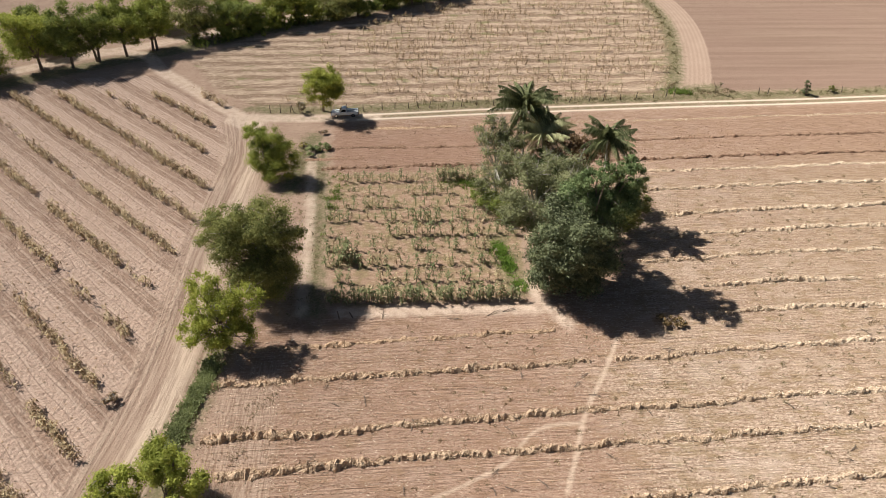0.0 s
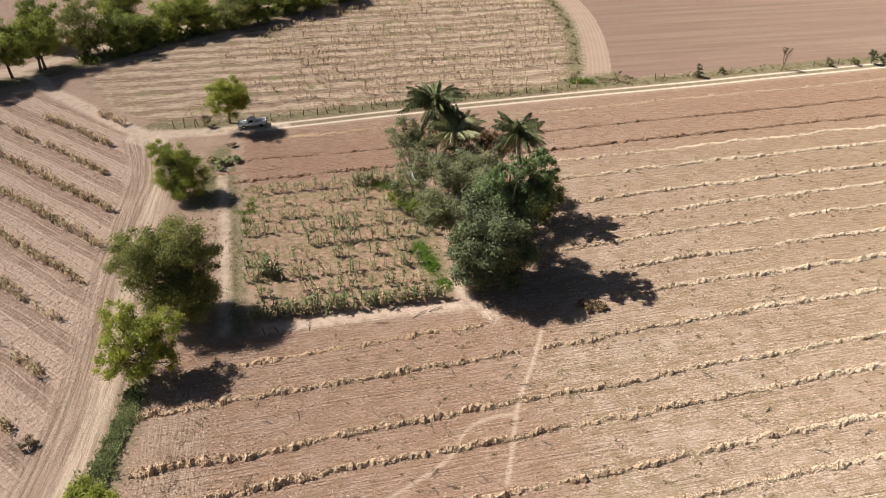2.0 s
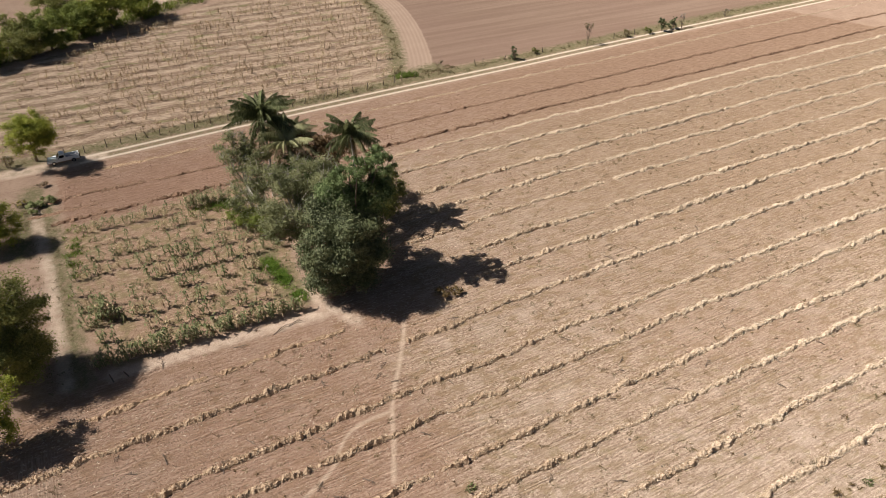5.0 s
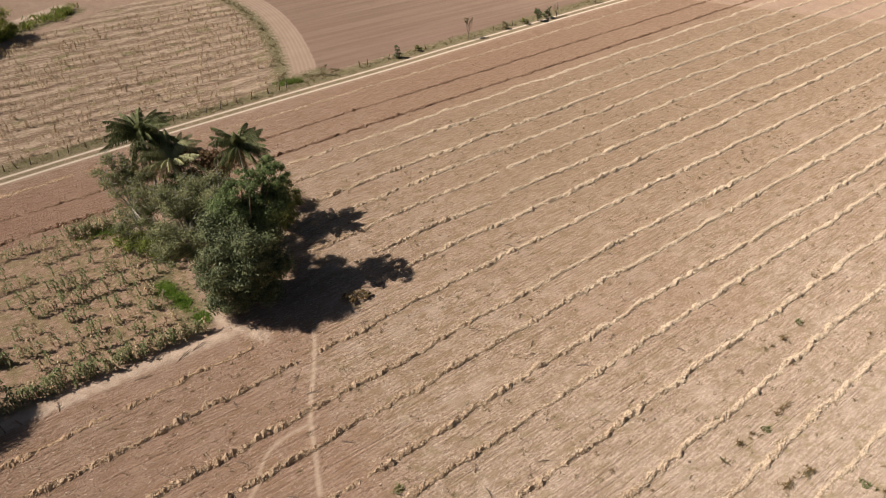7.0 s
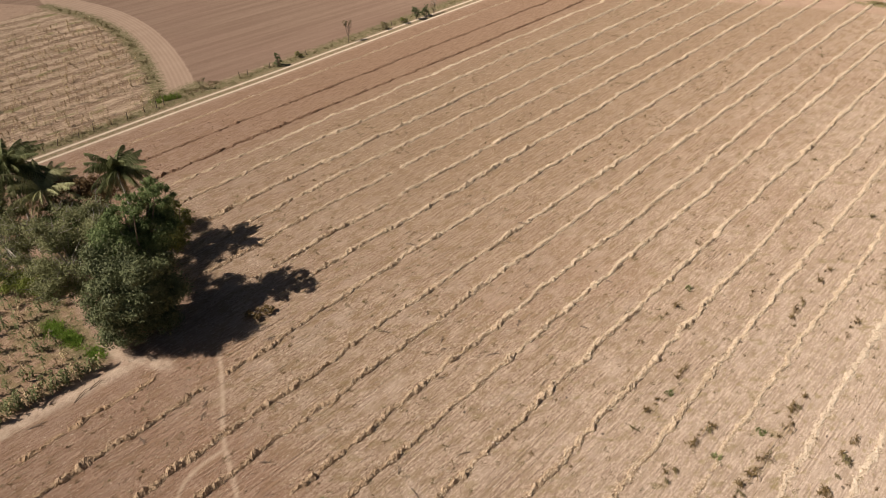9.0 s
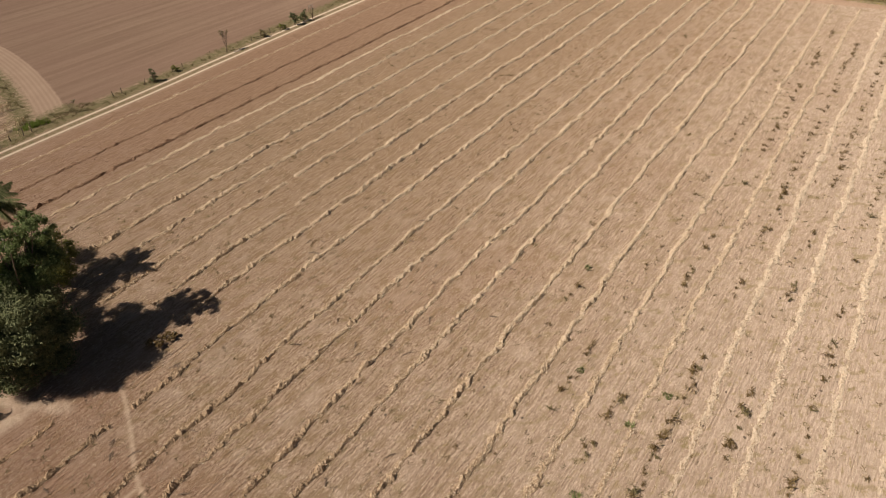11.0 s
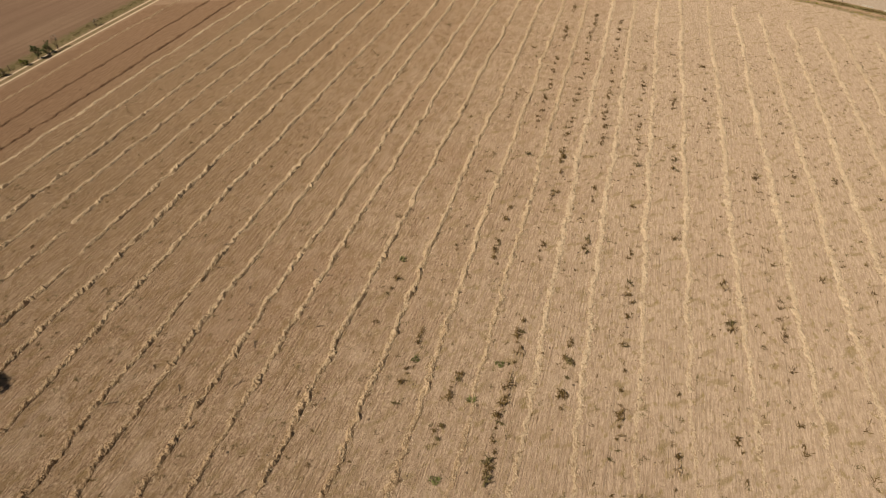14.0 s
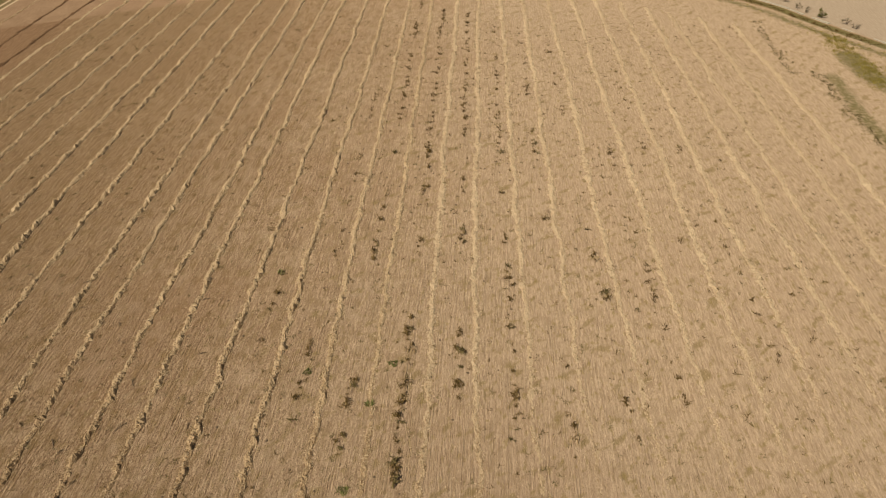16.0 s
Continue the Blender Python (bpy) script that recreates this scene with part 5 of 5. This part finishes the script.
# dark leaf colour stands in for the grove's shadow, which misses this brush
shrub(27.6, 64.4, [(0, 0, 0.4, 1.3, 0.4), (1.2, -0.4, 0.4, 0.9, 0.4)], MAT_DARKWEED, 1500, 0.3, "heap of withered brown brush, coloured dark as if shaded", 413, 30)
shrub(-21.4, 113.8, [(0, 0, 0.4, 0.9, 0.35)], MAT_BROWNCORN, 500, 0.26, "small heap of dark withered brush", 414, 16)
shrub(-36.2, 51.6, [(0, 0, 0.6, 0.9, 0.5)], MAT_BROWNCORN, 500, 0.28, "dead grey brush at the end of a maize row", 415, 40)
FAR = "shrubs beyond the field's end"
shrub(187.5, -71.0, [(0, 0, 1.2, 1.1, 1.0), (0.4, 0.3, 2.0, 0.7, 0.6)], MAT_OLIVE, 500, 0.26, "low green shrub beyond the field's end", 420, 10, group=FAR)
for k, (x, y) in enumerate(((193.5, -67.0), (191.0, -68.5), (183.0, -75.5), (180.5, -77.0), (199, -65.5), (205, -58), (214, -48))):
    shrub(x, y, [(0, 0, 1.0, 1.0, 0.7)], MAT_DRYWEED, 70, 0.25, "low leafless shrub beyond the field's end", 421 + k, 22, 0.035, FAR)


# ---- the pale canal lip at the field's end ----
def canal_lip():
    r = np.random.RandomState(55)
    root = new("canal_lip")
    line = along([tuple(p) for p in EAST_ROAD[::2]], 2.2)
    for a, b in zip(line[:-1], line[1:]):
        if r.rand() < 0.28:
            continue
        d = (b - a) / np.linalg.norm(b - a)
        e = np.array((-d[1], d[0]))
        a, b = a + d * 0.06, b - d * 0.06
        a, b = a + e * r.uniform(-0.2, 0.2), b + e * r.uniform(-0.2, 0.2)
        w, z = r.uniform(0.2, 0.42), r.uniform(0.12, 0.3)
        low = [(*(a - e * w), -0.05), (*(b - e * w), -0.05), (*(b + e * w), -0.05), (*(a + e * w), -0.05)]
        top = [(*(a - e * w * 0.8), z), (*(b - e * w * 0.8), z * r.uniform(0.85, 1)), (*(b + e * w * 0.8), z), (*(a + e * w * 0.8), z * r.uniform(0.85, 1))]
        v = np.array(low + top)
        f = [(4, 5, 6, 7), (0, 1, 5, 4), (1, 2, 6, 5), (2, 3, 7, 6), (3, 0, 4, 7), (0, 3, 2, 1)]
        child(new("slab", fast_mesh("slab", v, f, [MAT_CONCRETE])), root)
    return tagged(root, "low broken pale concrete lip along the field's end", "kerb", kind="structure")


canal_lip()

# ---- fences ----
def post(x, y, h, lean, seed, group, label="leaning weathered wooden fence post"):
    r = np.random.RandomState(seed)
    bm = bmesh.new()
    bmesh.ops.create_cone(bm, cap_ends=True, segments=8, radius1=0.085, radius2=0.065, depth=h + 0.2)
    for q in bm.verts:
        q.co += Vector((r.uniform(-0.012, 0.012), r.uniform(-0.012, 0.012), r.uniform(-0.04, 0.04) + h / 2 - 0.1))
    me = bpy.data.meshes.new("fence_post")
    bm.to_mesh(me)
    bm.free()
    me.materials.append(MAT_POST)
    ob = new("fence_post", me)
    ob.matrix_world = pose(x, y, 0, r.normal(0, lean), r.normal(0, lean), 0)
    return tagged(ob, label, "post", group)


fl = along([(-32.3, 121.6), (-28.6, 121.9), (-26.8, 122.2), (-15.4, 122.5), (-9, 123.6), (-4.8, 123.9), (1.7, 124.5), (24.6, 126.5), (45, 129.2)], 2.6)
for k, (x, y) in enumerate(fl):
    if not -25 < x < -20:
        post(x + rl.uniform(-0.4, 0.4), y, rl.uniform(1.1, 1.6) * (1.15 if k < 3 else 1), 7, 1200 + k, "posts of the roadside fence")
for k, (x, y) in enumerate(((62.3, 130.6), (64.0, 130.5), (69.2, 130.8), (79, 131.4), (98, 132.2), (104, 132.6))):
    post(x, y, 1.3, 9, 1300 + k, "posts of the roadside fence")
for k, (x, y) in enumerate(((217.2, 10), (215.0, -1.2), (215.2, -3.6), (216, -12), (212, -36), (205, -49))):
    post(x, y, 1.4, 4, 1320 + k, "posts beyond the field's end")
for k, (x, y) in enumerate(((-12.8, 65.0), (-11.2, 65.3))):
    post(x, y, 1.2, 8, 1340 + k, "pale stakes at the plot's corner", "thin pale stake at the plot's corner")


# ---- the pickup ----
def pickup(x, y, turn):
    paint = simple("white car paint", (0.84, 0.84, 0.83), 0.35, vary=0.04, scale=1.0, spec=0.5)
    dark = simple("car rubber", (0.025, 0.025, 0.028), 0.8, vary=0.2)
    chrome = simple("chrome", (0.6, 0.6, 0.6), 0.25, 1.0, vary=0.1)
    lamp = simple("lamp glass", (0.75, 0.72, 0.65), 0.15, vary=0.05, spec=0.6)
    tail = simple("tail lamp", (0.35, 0.02, 0.02), 0.25, vary=0.1, spec=0.6)
    gn = Nodes("car glass")
    glass = gn.finish((0.025, 0.03, 0.035), 0.06, 0.0, 0.8)
    bed_mat = simple("bed floor", (0.32, 0.32, 0.31), 0.7, vary=0.25, scale=4)
    root = new("pickup_truck")

    def solid(pts, half, bevel=0.05):
        """A side outline (x, z) drawn out to both sides."""
        bm = bmesh.new()
        ring = [bm.verts.new((px, -half, pz)) for px, pz in pts]
        face = bm.faces.new(ring)
        got = bmesh.ops.extrude_face_region(bm, geom=[face])
        bmesh.ops.translate(bm, verts=[g for g in got["geom"] if isinstance(g, bmesh.types.BMVert)], vec=(0, 2 * half, 0))
        bmesh.ops.recalc_face_normals(bm, faces=bm.faces)
        if bevel:
            bmesh.ops.bevel(bm, geom=bm.edges[:], offset=bevel, segments=2, affect="EDGES", profile=0.6)
        return bm

    def box(lx, ly, lz, cx, cy, cz, bevel=0.02):
        bm = bmesh.new()
        bmesh.ops.create_cube(bm, size=1)
        for q in bm.verts:
            q.co = Vector((q.co.x * lx + cx, q.co.y * ly + cy, q.co.z * lz + cz))
        if bevel:
            bmesh.ops.bevel(bm, geom=bm.edges[:], offset=bevel, segments=2, affect="EDGES", profile=0.6)
        return bm

    # x runs to the rear; the nose is at -2.45
    part("body", solid([(-2.42, 0.42), (2.45, 0.5), (2.45, 0.72), (0.35, 0.72), (0.35, 0.98), (-0.95, 1.0), (-2.3, 0.9), (-2.45, 0.7)], 0.82), paint, root)
    part("bonnet", solid([(-2.3, 0.9), (-0.95, 1.0), (-0.95, 1.03), (-2.2, 0.95)], 0.74, 0.01), paint, root)
    cab = part("cab", solid([(-0.95, 0.98), (0.38, 0.98), (0.30, 1.62), (0.15, 1.68), (-0.35, 1.68), (-0.5, 1.62)], 0.74, 0.06), paint, root)
    wind = bmesh.new()
    for px, py, pz in ((-0.965, -0.62, 1.06), (-0.965, 0.62, 1.06), (-0.535, 0.54, 1.58), (-0.535, -0.54, 1.58)):
        wind.verts.new((px, py, pz))
    wind.faces.new(wind.verts[:])
    bmesh.ops.solidify(wind, geom=wind.faces[:], thickness=-0.02)
    part("windscreen", wind, glass, cab)
    rear = box(0.02, 1.1, 0.38, 0.365, 0, 1.34, 0)
    part("rear_window", rear, glass, cab)
    for sg in (-1, 1):
        side = bmesh.new()
        for px, pz in ((-0.72, 1.08), (0.24, 1.08), (0.2, 1.54), (-0.42, 1.54)):
            side.verts.new((px, sg * 0.745, pz))
        side.faces.new(side.verts[:])
        bmesh.ops.solidify(side, geom=side.faces[:], thickness=0.02 * sg)
        part("side_window", side, glass, cab)
        part("bed_side", box(2.08, 0.09, 0.42, 1.4, sg * 0.77, 0.86), paint, root)
        part("mirror", box(0.08, 0.16, 0.14, -0.7, sg * 0.9, 1.12), dark, root)
        part("headlight", box(0.05, 0.28, 0.16, -2.45, sg * 0.58, 0.76, 0.015), lamp, root)
        part("tail_light", box(0.04, 0.12, 0.24, 2.47, sg * 0.74, 0.82, 0.01), tail, root)
        part("door_handle", box(0.16, 0.03, 0.04, 0.12, sg * 0.765, 0.97, 0.008), chrome, root)
        for wx in (-1.55, 1.5):
            bm = bmesh.new()
            bmesh.ops.create_cone(bm, cap_ends=True, segments=24, radius1=0.34, radius2=0.34, depth=0.22, matrix=Matrix.Translation((wx, sg * 0.76, 0.34)) @ Matrix.Rotation(radians(90), 4, "X"))
            bmesh.ops.bevel(bm, geom=[e for e in bm.edges if len(e.link_faces) == 2 and e.calc_face_angle() > 1], offset=0.04, segments=2, affect="EDGES")
            w = part("wheel", bm, dark, root)
            bm = bmesh.new()
            bmesh.ops.create_cone(bm, cap_ends=True, segments=18, radius1=0.2, radius2=0.18, depth=0.05, matrix=Matrix.Translation((wx, sg * 0.875, 0.34)) @ Matrix.Rotation(radians(90), 4, "X"))
            part("rim", bm, chrome, w)
    part("tailgate", box(0.07, 1.5, 0.42, 2.42, 0, 0.86), paint, root)
    part("bed_floor", box(2.0, 1.46, 0.03, 1.4, 0, 0.745, 0), bed_mat, root)
    part("front_bumper", box(0.14, 1.62, 0.2, -2.5, 0, 0.5, 0.03), chrome, root)
    part("rear_bumper", box(0.14, 1.5, 0.16, 2.53, 0, 0.52, 0.03), dark, root)
    part("grille", box(0.05, 0.84, 0.16, -2.45, 0, 0.76, 0.01), dark, root)
    root.matrix_world = pose(x, y, 0, 0, 0, turn)
    return tagged(root, "white single-cab pickup parked on a dirt road beneath a tree", "pickup")


pickup(-18.3, 120.7, 5)
